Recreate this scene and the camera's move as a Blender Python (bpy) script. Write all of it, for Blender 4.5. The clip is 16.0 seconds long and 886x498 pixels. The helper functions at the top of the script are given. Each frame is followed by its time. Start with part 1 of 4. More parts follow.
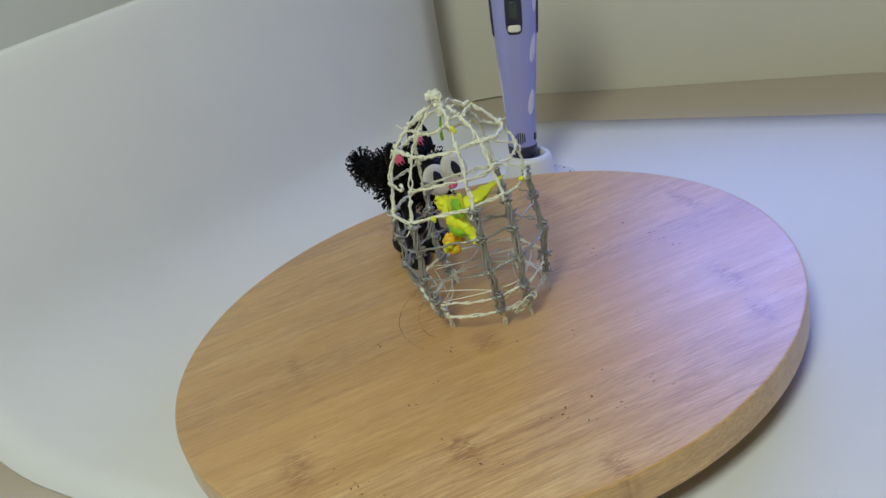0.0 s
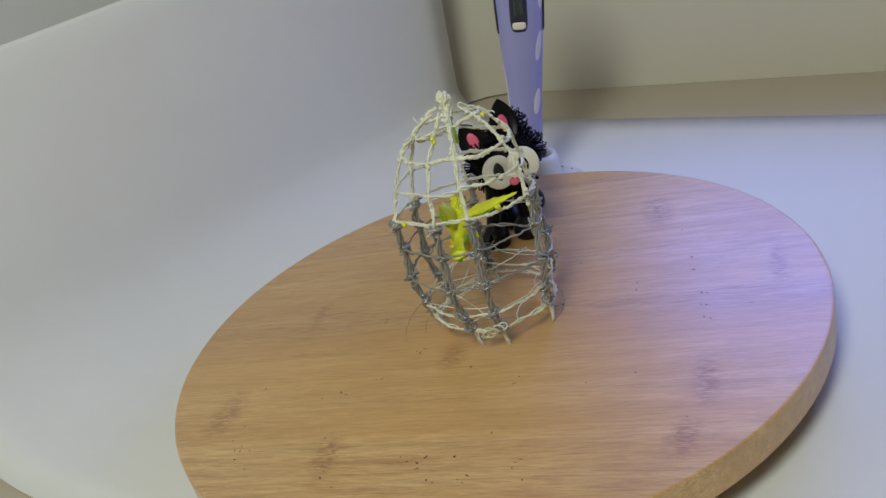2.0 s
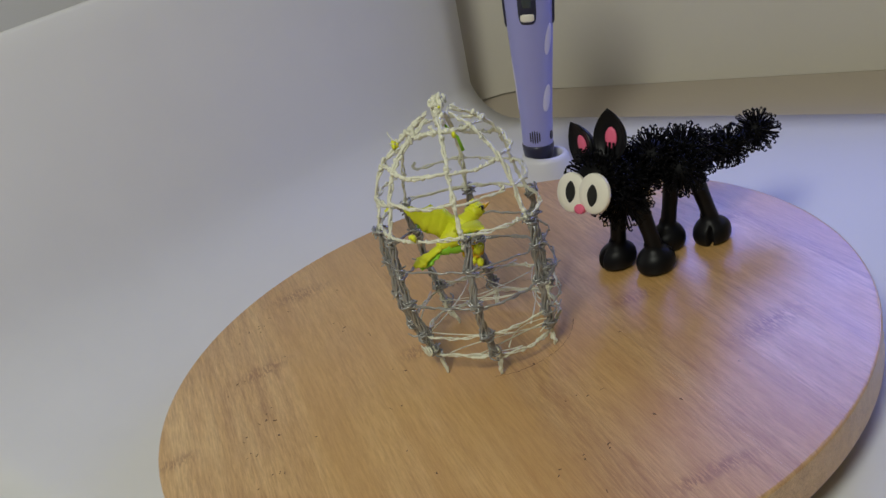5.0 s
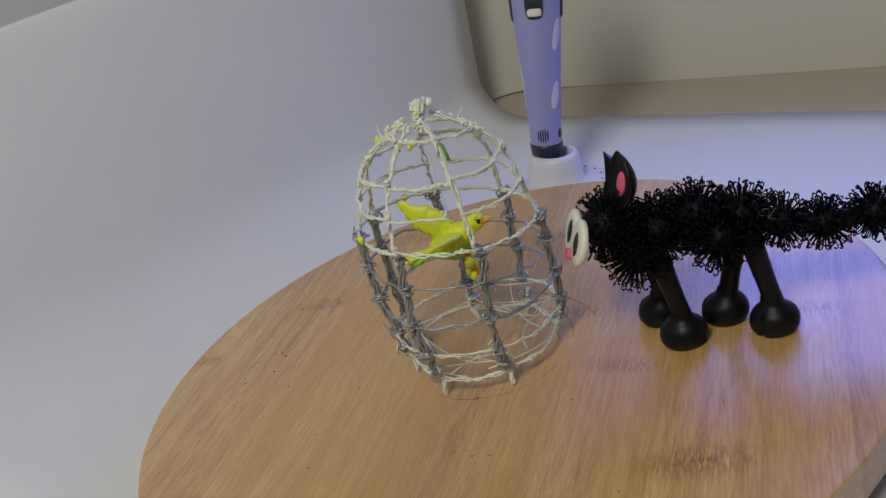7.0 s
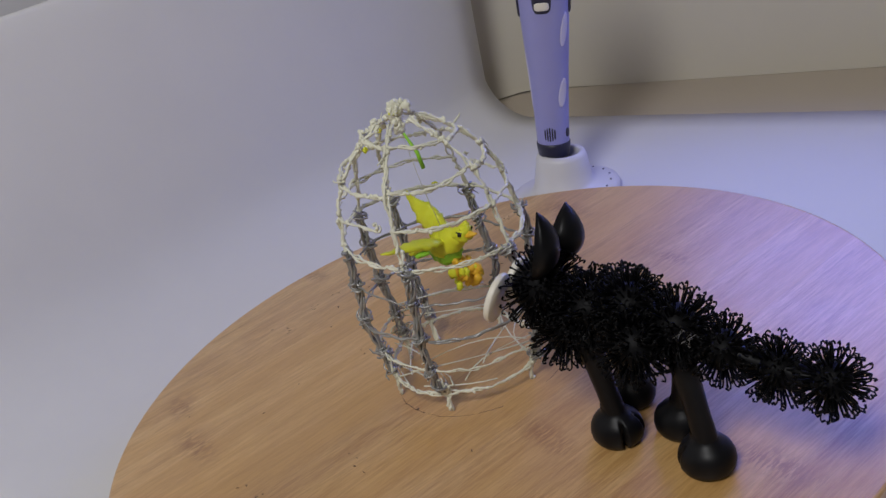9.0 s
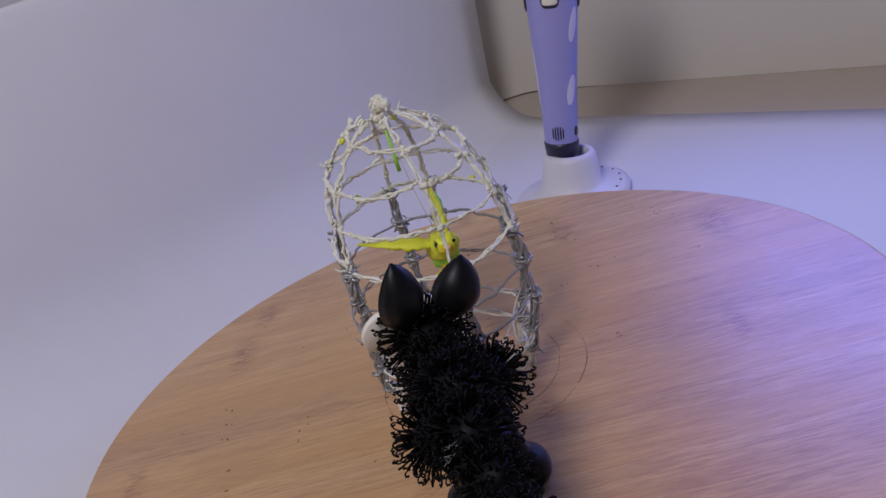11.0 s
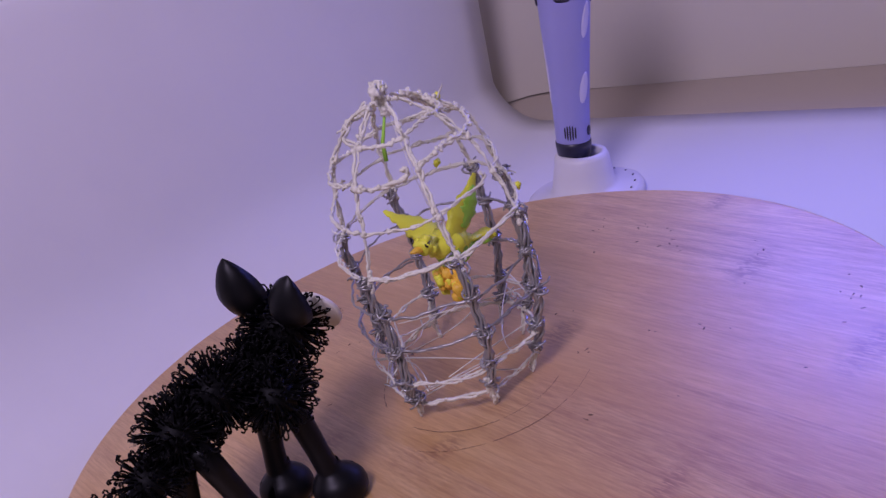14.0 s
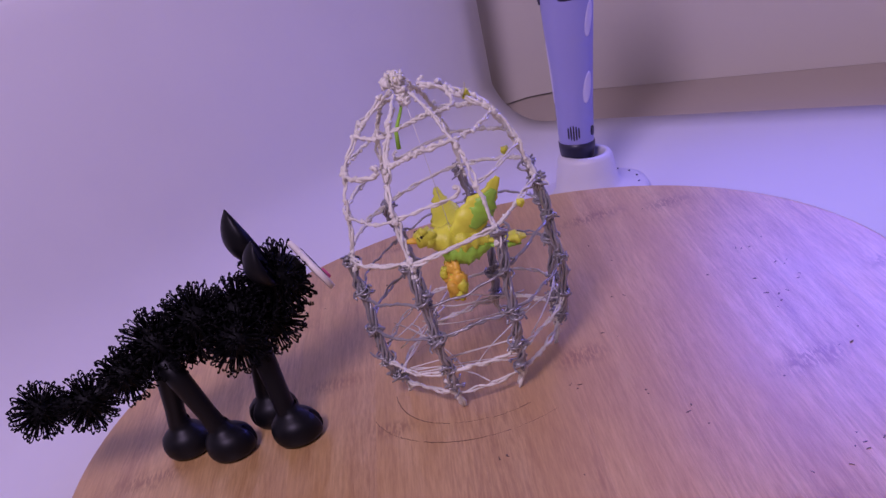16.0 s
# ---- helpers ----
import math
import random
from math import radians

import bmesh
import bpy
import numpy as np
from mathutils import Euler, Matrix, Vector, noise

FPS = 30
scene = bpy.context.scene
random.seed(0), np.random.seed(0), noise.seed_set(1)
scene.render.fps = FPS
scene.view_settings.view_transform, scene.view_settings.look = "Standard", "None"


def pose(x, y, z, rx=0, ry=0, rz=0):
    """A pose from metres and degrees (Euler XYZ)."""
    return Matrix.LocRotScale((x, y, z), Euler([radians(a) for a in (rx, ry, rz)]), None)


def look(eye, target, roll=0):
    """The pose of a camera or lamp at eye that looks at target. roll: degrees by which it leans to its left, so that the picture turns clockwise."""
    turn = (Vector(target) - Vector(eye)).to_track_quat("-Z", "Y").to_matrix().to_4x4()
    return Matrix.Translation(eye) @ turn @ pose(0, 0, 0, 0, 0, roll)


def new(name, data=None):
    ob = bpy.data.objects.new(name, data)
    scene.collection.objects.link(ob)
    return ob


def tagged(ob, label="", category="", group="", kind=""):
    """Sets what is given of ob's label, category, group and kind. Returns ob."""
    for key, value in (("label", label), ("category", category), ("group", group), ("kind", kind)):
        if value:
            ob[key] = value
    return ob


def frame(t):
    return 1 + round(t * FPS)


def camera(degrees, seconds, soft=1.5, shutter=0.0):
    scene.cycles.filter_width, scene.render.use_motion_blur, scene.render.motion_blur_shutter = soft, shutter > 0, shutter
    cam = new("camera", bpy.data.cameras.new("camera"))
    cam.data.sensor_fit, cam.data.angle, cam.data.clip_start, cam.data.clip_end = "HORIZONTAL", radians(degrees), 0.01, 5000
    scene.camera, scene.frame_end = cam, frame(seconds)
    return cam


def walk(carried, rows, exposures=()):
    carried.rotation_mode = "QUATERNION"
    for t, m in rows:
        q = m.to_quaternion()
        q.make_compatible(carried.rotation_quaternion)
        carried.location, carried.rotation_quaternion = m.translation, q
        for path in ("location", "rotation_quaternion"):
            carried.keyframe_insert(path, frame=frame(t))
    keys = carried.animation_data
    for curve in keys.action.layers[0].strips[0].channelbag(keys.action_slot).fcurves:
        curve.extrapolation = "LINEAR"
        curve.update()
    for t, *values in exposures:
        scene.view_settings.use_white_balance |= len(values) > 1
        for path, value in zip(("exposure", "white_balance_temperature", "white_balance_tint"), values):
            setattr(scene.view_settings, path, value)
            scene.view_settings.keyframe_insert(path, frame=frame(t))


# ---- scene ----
cam = camera(49.80, 16.0, soft=1.5)
PATH = (
    (0, 0.0010, -0.4701, 0.2699, 63.757, 14.277, -5.478),
    (0.5, 0.0056, -0.4656, 0.2692, 63.700, 14.367, -5.122),
    (1, 0.0100, -0.4608, 0.2683, 63.646, 14.454, -4.757),
    (1.5, 0.0141, -0.4557, 0.2672, 63.603, 14.544, -4.388),
    (2, 0.0180, -0.4506, 0.2657, 63.595, 14.612, -4.012),
    (2.5, 0.0220, -0.4456, 0.2637, 63.617, 14.645, -3.603),
    (3, 0.0262, -0.4405, 0.2614, 63.665, 14.639, -3.173),
    (3.5, 0.0301, -0.4355, 0.2586, 63.716, 14.643, -2.748),
    (4, 0.0334, -0.4308, 0.2559, 63.805, 14.711, -2.410),
    (5, 0.0384, -0.4213, 0.2500, 63.994, 15.010, -1.841),
    (5.75, 0.0413, -0.4143, 0.2455, 64.143, 15.281, -1.449),
    (6.5, 0.0441, -0.4074, 0.2412, 64.314, 15.500, -1.058),
    (7, 0.0459, -0.4031, 0.2386, 64.439, 15.572, -0.796),
    (7.5, 0.0472, -0.3988, 0.2358, 64.541, 15.570, -0.566),
    (8, 0.0474, -0.3946, 0.2331, 64.655, 15.556, -0.387),
    (8.5, 0.0469, -0.3903, 0.2303, 64.780, 15.535, -0.291),
    (9, 0.0458, -0.3859, 0.2276, 64.898, 15.527, -0.275),
    (10, 0.0430, -0.3771, 0.2226, 65.094, 15.536, -0.298),
    (10.75, 0.0405, -0.3707, 0.2192, 65.226, 15.560, -0.340),
    (11.5, 0.0373, -0.3644, 0.2159, 65.369, 15.601, -0.405),
    (12, 0.0350, -0.3603, 0.2138, 65.477, 15.634, -0.473),
    (12.5, 0.0326, -0.3565, 0.2116, 65.590, 15.659, -0.598),
    (13, 0.0300, -0.3533, 0.2097, 65.698, 15.681, -0.736),
    (13.5, 0.0276, -0.3507, 0.2082, 65.791, 15.704, -0.889),
    (14, 0.0252, -0.3485, 0.2070, 65.850, 15.739, -1.054),
    (14.5, 0.0228, -0.3466, 0.2062, 65.883, 15.790, -1.233),
    (15, 0.0206, -0.3447, 0.2057, 65.903, 15.847, -1.414),
    (15.5, 0.0187, -0.3430, 0.2055, 65.924, 15.899, -1.598),
    (16, 0.0170, -0.3414, 0.2050, 65.910, 15.973, -1.792),
)
walk(cam, [(t, pose(*row)) for t, *row in PATH],
     exposures=((0.0, -0.03, 5300, -6), (3.5, -0.23, 5540, 1), (7.0, -0.32, 5320, 6), (9.0, -0.36, 5250, 14), (12.5, -0.39, 4960, 42), (16.0, -0.41, 5120, 79)))

# ---- world and lights ----
world = bpy.data.worlds.new("world")
scene.world = world
world.use_nodes = True
world.node_tree.nodes["Background"].inputs["Color"].default_value = (0.9, 0.92, 1.0, 1)
world.node_tree.nodes["Background"].inputs["Strength"].default_value = 0.1


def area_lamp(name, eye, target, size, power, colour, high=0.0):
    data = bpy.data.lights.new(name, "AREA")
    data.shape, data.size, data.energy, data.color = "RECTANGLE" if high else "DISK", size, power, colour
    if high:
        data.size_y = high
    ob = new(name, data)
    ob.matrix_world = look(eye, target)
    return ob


area_lamp("room_lamp", (-0.21, -0.76, 0.95), (-0.22, 0.02, 0), 0.36, 10.6, (1.0, 0.872, 0.675))
area_lamp("led_lamp", (0.335, 0.280, 0.240), (0.06, -0.10, 0.02), 0.40, 0.60, (0.25, 0.29, 1.0), 0.10).data.spread = radians(118)      # unseen LED strip set by the cream wall, beam narrowed to spare the floor

# ---- materials ----


class Mat:
    """A node material with short ways to add nodes."""

    def __init__(self, name, rough=0.6, metal=0.0, coat=0.0):
        self.m = bpy.data.materials.new(name)
        self.m.use_nodes = True
        self.t = self.m.node_tree
        self.b = self.t.nodes["Principled BSDF"]
        self.b.inputs["Roughness"].default_value = rough
        self.b.inputs["Metallic"].default_value = metal
        self.b.inputs["Coat Weight"].default_value = coat

    def node(self, kind, **values):
        n = self.t.nodes.new(kind)
        for k, val in values.items():
            n.inputs[k].default_value = val
        return n

    def link(self, a, b):
        self.t.links.new(a, b)

    def coords(self, scale=(1, 1, 1), turn=0.0):
        c = self.t.nodes.new("ShaderNodeTexCoord")
        m = self.node("ShaderNodeMapping", Scale=scale, Rotation=(0, 0, radians(turn)))
        self.link(c.outputs["Object"], m.inputs["Vector"])
        return m.outputs["Vector"]

    def noise(self, vec, scale, detail=4.0, rough=0.55):
        n = self.node("ShaderNodeTexNoise", Scale=scale, Detail=detail, Roughness=rough)
        self.link(vec, n.inputs["Vector"])
        return n.outputs["Fac"]

    def ramp(self, fac, *stops):
        r = self.t.nodes.new("ShaderNodeValToRGB")
        e = r.color_ramp.elements
        while len(e) < len(stops):
            e.new(0.5)
        for el, (p, c) in zip(e, stops):
            el.position, el.color = p, (*c, 1) if len(c) == 3 else c
        self.link(fac, r.inputs["Fac"])
        return r.outputs["Color"]

    def mix(self, fac, a, b, how="MIX"):
        x = self.t.nodes.new("ShaderNodeMix")
        x.data_type, x.blend_type = "RGBA", how
        for s, val in ((x.inputs[0], fac), (x.inputs[6], a), (x.inputs[7], b)):
            if isinstance(val, bpy.types.NodeSocket):
                self.link(val, s)
            elif isinstance(val, (int, float)):
                s.default_value = val
            else:
                s.default_value = (*val, 1)
        return x.outputs[2]

    def colour(self, sock):
        self.link(sock, self.b.inputs["Base Color"])

    def bump(self, fac, strength, distance):
        n = self.node("ShaderNodeBump", Strength=strength, Distance=distance)
        self.link(fac, n.inputs["Height"])
        self.link(n.outputs["Normal"], self.b.inputs["Normal"])

    def rough(self, fac, lo, hi):
        n = self.node("ShaderNodeMapRange")
        n.inputs["To Min"].default_value, n.inputs["To Max"].default_value = lo, hi
        self.link(fac, n.inputs["Value"])
        self.link(n.outputs["Result"], self.b.inputs["Roughness"])


def speckled(name, a, b, scale, rough=0.6, relief=0.2, depth=0.0004, metal=0.0):
    k = Mat(name, rough, metal)
    v = k.coords()
    fine, broad = k.noise(v, scale, 5), k.noise(v, scale / 9, 3)
    k.colour(k.mix(k.ramp(broad, (0.35, (0, 0, 0)), (0.65, (1, 1, 1))), a, k.mix(fine, a, b)))
    k.bump(fine, relief, depth)
    return k


# node scars in the bamboo: place, half length along the fibres, half width across them
SCARS = ((-0.1045, -0.0215, 0.006, 0.016), (-0.0085, -0.1255, 0.009, 0.018), (0.1455, -0.064, 0.009, 0.014), (-0.090, -0.117, 0.010, 0.022), (0.0505, 0.128, 0.010, 0.024),
         (0.0022, 0.0735, 0.007, 0.017), (0.140, -0.023, 0.008, 0.020), (0.1425, 0.073, 0.006, 0.013), (0.136, 0.089, 0.005, 0.012), (0.058, -0.158, 0.006, 0.013), (0.006, -0.0374, 0.009, 0.013),
         (-0.0345, 0.0338, 0.006, 0.012), (-0.057, 0.136, 0.008, 0.020))


def make_bamboo():
    k = Mat("bamboo", 0.45, 0.0, 1.0)
    k.b.inputs["Coat Roughness"].default_value = 0.32
    v = k.coords((1, 1, 1), -20)
    long = k.node("ShaderNodeMapping", Scale=(1.7, 22.0, 24.0))
    k.link(v, long.inputs["Vector"])
    lv = long.outputs["Vector"]
    info = k.t.nodes.new("ShaderNodeObjectInfo")
    shift = k.node("ShaderNodeVectorMath")
    shift.operation = "MULTIPLY_ADD"
    k.link(info.outputs["Random"], shift.inputs[0])
    shift.inputs[1].default_value = (7, 31, 3)
    k.link(lv, shift.inputs[2])
    sv = shift.outputs["Vector"]
    grain, fibre = k.noise(sv, 9, 6, 0.6), k.noise(sv, 46, 4, 0.7)
    streak = k.noise(sv, 4.4, 5, 0.62)
    base = k.ramp(grain, (0.32, (0.42, 0.225, 0.055)), (0.5, (0.68, 0.43, 0.135)), (0.68, (0.82, 0.59, 0.24)))
    base = k.mix(k.ramp(streak, (0.47, (0, 0, 0)), (0.68, (0.75, 0.75, 0.75))), base, (0.33, 0.15, 0.034))
    base = k.mix(0.5, base, k.ramp(fibre, (0.36, (0.32, 0.15, 0.042)), (0.64, (0.80, 0.55, 0.25))))
    tone = k.ramp(info.outputs["Random"], (0.0, (0.80, 0.74, 0.66)), (1.0, (1.0, 1.0, 1.0)))
    base = k.mix(1.0, base, tone, "MULTIPLY")
    patch = k.noise(sv, 1.1, 2)
    base = k.mix(k.ramp(patch, (0.42, (0, 0, 0)), (0.64, (0.5, 0.5, 0.5))), base, (0.57, 0.32, 0.066))
    dull = k.noise(v, 14, 3)
    base = k.mix(k.ramp(dull, (0.40, (0, 0, 0)), (0.70, (0.22, 0.22, 0.22))), base, (0.42, 0.245, 0.085))
    # brown node scars lie across the fibres, speckled and blotchy
    dash = k.node("ShaderNodeMapping", Scale=(170.0, 900.0, 1.0))
    k.link(v, dash.inputs["Vector"])
    speck = k.ramp(k.noise(dash.outputs["Vector"], 1.0, 4), (0.44, (0, 0, 0)), (0.54, (1, 1, 1)))
    wob = k.noise(v, 160, 3)
    for i, (x, y, along, across) in enumerate(SCARS):
        g, q = radians(20), k.t.nodes.new("ShaderNodeTexCoord")
        m = k.node("ShaderNodeMapping")
        m.vector_type = "TEXTURE"
        m.inputs["Location"].default_value, m.inputs["Rotation"].default_value = (x, y, 0), (0, 0, g + 0.12 * math.sin(i * 2.1))
        m.inputs["Scale"].default_value = (along * 1.15, across * 1.2, 1)
        k.link(q.outputs["Object"], m.inputs["Vector"])
        d = k.t.nodes.new("ShaderNodeVectorMath")
        d.operation = "LENGTH"
        flat = k.node("ShaderNodeVectorMath")
        flat.operation = "MULTIPLY"
        flat.inputs[1].default_value = (1, 1, 0)
        k.link(m.outputs["Vector"], flat.inputs[0])
        k.link(flat.outputs["Vector"], d.inputs[0])
        mask = k.ramp(d.outputs["Value"], (0.3, (1, 1, 1)), (1.1, (0, 0, 0)))
        fac = k.mix(1.0, k.mix(1.0, mask, speck, "MULTIPLY"), k.ramp(wob, (0.3, (0.5, 0.5, 0.5)), (0.7, (1, 1, 1))), "MULTIPLY")
        base = k.mix(fac, base, (0.28, 0.125, 0.028))
    k.colour(base)
    worn = k.node("ShaderNodeMapRange")
    worn.inputs["To Min"].default_value, worn.inputs["To Max"].default_value = 0.30, 0.52
    k.link(k.noise(v, 38, 5), worn.inputs["Value"])
    k.link(worn.outputs["Result"], k.b.inputs["Coat Roughness"])
    k.b.inputs["Coat IOR"].default_value = 1.75
    k.rough(fibre, 0.36, 0.55)
    k.bump(fibre, 0.3, 0.0005)
    return k.m


BAMBOO = make_bamboo()
SHEET = speckled("matt_white_sheet", (0.73, 0.725, 0.73), (0.68, 0.675, 0.685), 30, 0.52, 0.03, 0.0003).m
WALLCARD = speckled("cream_wall", (0.61, 0.575, 0.475), (0.56, 0.525, 0.43), 14, 0.75, 0.08, 0.0005).m
SHEET.node_tree.nodes["Principled BSDF"].inputs["Specular IOR Level"].default_value = 0.22
TABLE = speckled("cream_table", (0.50, 0.44, 0.35), (0.45, 0.39, 0.31), 22, 0.5, 0.05, 0.0003).m
ROOM = speckled("room_paint", (0.62, 0.60, 0.57), (0.56, 0.54, 0.51), 3, 0.8, 0.05, 0.002).m
WHITEFIL = speckled("white_filament", (0.79, 0.785, 0.63), (0.58, 0.57, 0.43), 380, 0.45, 0.5, 0.0004).m
GREYFIL = speckled("silver_filament", (0.42, 0.42, 0.40), (0.22, 0.22, 0.205), 300, 0.38, 0.4, 0.0003, 0.55).m
RUBBER = speckled("black_rubber", (0.004, 0.004, 0.005), (0.008, 0.008, 0.009), 200, 0.42, 0.15, 0.0002).m
SPIKE = speckled("black_soft_rubber", (0.003, 0.003, 0.0035), (0.005, 0.005, 0.006), 300, 0.55, 0.2, 0.0002).m
for soft, gloss in ((SPIKE, 0.12), (RUBBER, 0.2)):
    soft.node_tree.nodes["Principled BSDF"].inputs["Specular IOR Level"].default_value = gloss
EYEWHITE = speckled("cream_plastic", (0.80, 0.77, 0.66), (0.76, 0.72, 0.60), 90, 0.4, 0.05, 0.0001).m
PINK = speckled("pink_rubber", (0.72, 0.13, 0.24), (0.60, 0.09, 0.18), 160, 0.5, 0.2, 0.0002).m
BLACK = speckled("black_paint", (0.006, 0.0055, 0.0055), (0.010, 0.0095, 0.009), 120, 0.55, 0.1, 0.0001).m
YELLOW = speckled("yellow_filament", (0.78, 0.80, 0.008), (0.66, 0.74, 0.012), 260, 0.5, 0.5, 0.0005).m
LIME = speckled("lime_filament", (0.36, 0.70, 0.02), (0.16, 0.46, 0.02), 260, 0.5, 0.5, 0.0005).m
ORANGE = speckled("orange_filament", (0.86, 0.52, 0.012), (0.84, 0.66, 0.015), 260, 0.5, 0.5, 0.0005).m
LILAC = speckled("lilac_plastic", (0.33, 0.33, 0.66), (0.305, 0.305, 0.62), 40, 0.38, 0.04, 0.0001).m
PALE = speckled("pale_lilac_print", (0.66, 0.64, 0.80), (0.60, 0.58, 0.76), 80, 0.4, 0.04, 0.0001).m
NAVY = speckled("dark_navy_plastic", (0.022, 0.022, 0.045), (0.03, 0.03, 0.055), 60, 0.35, 0.05, 0.0001).m
GLASS = speckled("dark_display", (0.05, 0.06, 0.06), (0.04, 0.05, 0.05), 60, 0.12, 0.0, 0.0001).m
STANDMAT = speckled("white_stand_plastic", (0.70, 0.69, 0.72), (0.64, 0.63, 0.66), 60, 0.42, 0.04, 0.0001).m
DUST = speckled("grey_dust", (0.25, 0.24, 0.23), (0.16, 0.15, 0.15), 300, 0.9, 0.2, 0.0001).m
PENCIL = speckled("pencil_line", (0.12, 0.08, 0.055), (0.26, 0.17, 0.10), 400, 0.7, 0.1, 0.0001).m

# ---- mesh helpers ----


class Geo:
    def __init__(self):
        self.v, self.f = [], []

    def tube(self, pts, radii, sides=6, flat=1.0, up=None, cap=True):
        """A tube through pts; flat squeezes its section along one way."""
        pts = [Vector(p) for p in pts]
        if isinstance(radii, (int, float)):
            radii = [radii] * len(pts)
        n0, last = len(self.v), None
        for i, p in enumerate(pts):
            d = (pts[min(i + 1, len(pts) - 1)] - pts[max(i - 1, 0)]).normalized()
            if last is None:
                ref = Vector(up) if up else (Vector((0, 0, 1)) if abs(d.z) < 0.9 else Vector((1, 0, 0)))
                last = ref
            a = last - d * last.dot(d)
            a = a.normalized() if a.length > 1e-9 else d.orthogonal().normalized()
            last = a
            b = d.cross(a)
            for k in range(sides):
                q = 2 * math.pi * k / sides
                self.v.append(p + (a * math.cos(q) * flat + b * math.sin(q)) * radii[i])
        for i in range(len(pts) - 1):
            for k in range(sides):
                k2 = (k + 1) % sides
                self.f.append((n0 + i * sides + k, n0 + i * sides + k2, n0 + (i + 1) * sides + k2, n0 + (i + 1) * sides + k))
        if cap:
            self.f.append(tuple(n0 + k for k in reversed(range(sides))))
            self.f.append(tuple(n0 + (len(pts) - 1) * sides + k for k in range(sides)))

    def blob(self, c, r, squash=(1, 1, 1), seg=10, rings=7, lumpy=0.0, m=None):
        """A rounded lump."""
        n0, c = len(self.v), Vector(c)
        seed = Vector((c.x * 91, c.y * 77, c.z * 83))
        for i in range(rings + 1):
            th = math.pi * i / rings
            for k in range(seg):
                ph = 2 * math.pi * k / seg
                d = Vector((math.sin(th) * math.cos(ph), math.sin(th) * math.sin(ph), math.cos(th)))
                s = r * (1 + lumpy * noise.noise(d * 2.3 + seed))
                q = Vector((d.x * squash[0], d.y * squash[1], d.z * squash[2])) * s
                self.v.append(c + (m @ q if m else q))
        for i in range(rings):
            for k in range(seg):
                k2 = (k + 1) % seg
                self.f.append((n0 + i * seg + k, n0 + (i + 1) * seg + k, n0 + (i + 1) * seg + k2, n0 + i * seg + k2))

    def lathe(self, prof, seg=48, c=(0, 0, 0)):
        """Turns (radius, height) pairs about an upright axis."""
        n0 = len(self.v)
        for r, z in prof:
            for k in range(seg):
                q = 2 * math.pi * k / seg
                self.v.append(Vector((c[0] + r * math.cos(q), c[1] + r * math.sin(q), c[2] + z)))
        for i in range(len(prof) - 1):
            for k in range(seg):
                k2 = (k + 1) % seg
                self.f.append((n0 + i * seg + k, n0 + i * seg + k2, n0 + (i + 1) * seg + k2, n0 + (i + 1) * seg + k))

    def prism(self, loop, z0, z1):
        n0, n = len(self.v), len(loop)
        self.v += [Vector((x, y, z0)) for x, y in loop] + [Vector((x, y, z1)) for x, y in loop]
        self.f.append(tuple(n0 + k for k in reversed(range(n))))
        self.f.append(tuple(n0 + n + k for k in range(n)))
        self.f += [(n0 + k, n0 + (k + 1) % n, n0 + n + (k + 1) % n, n0 + n + k) for k in range(n)]

    def moved(self, m):
        self.v = [m @ q for q in self.v]
        return self


def part(name, geo, material, parent=None, label="", smooth=True):
    me = bpy.data.meshes.new(name)
    me.from_pydata([tuple(q) for q in geo.v], [], geo.f)
    me.validate()
    me.update()
    if smooth:
        me.polygons.foreach_set("use_smooth", [True] * len(me.polygons))
    me.materials.append(material)
    ob = new(name, me)
    ob.parent = parent
    return tagged(ob, label)


def fixed_normals(ob):
    bm = bmesh.new()
    bm.from_mesh(ob.data)
    bmesh.ops.recalc_face_normals(bm, faces=bm.faces)
    bm.to_mesh(ob.data)
    bm.free()
    return ob


def box(x0, x1, y0, y1, z0, z1):
    g = Geo()
    g.prism([(x0, y0), (x1, y0), (x1, y1), (x0, y1)], z0, z1)
    return g


def empty(name, label, category, group=""):
    return tagged(new(name), label, category, group)


# ---- setting ----
FLOOR = -0.035                      # top of the white sheet, below the board's top
U, V = Vector((0.6254, 0.7803, 0)), Vector((0.7803, -0.6254, 0))   # along and across the cove


def uv(a, b, z):
    return U * a + V * b + Vector((0, 0, z))


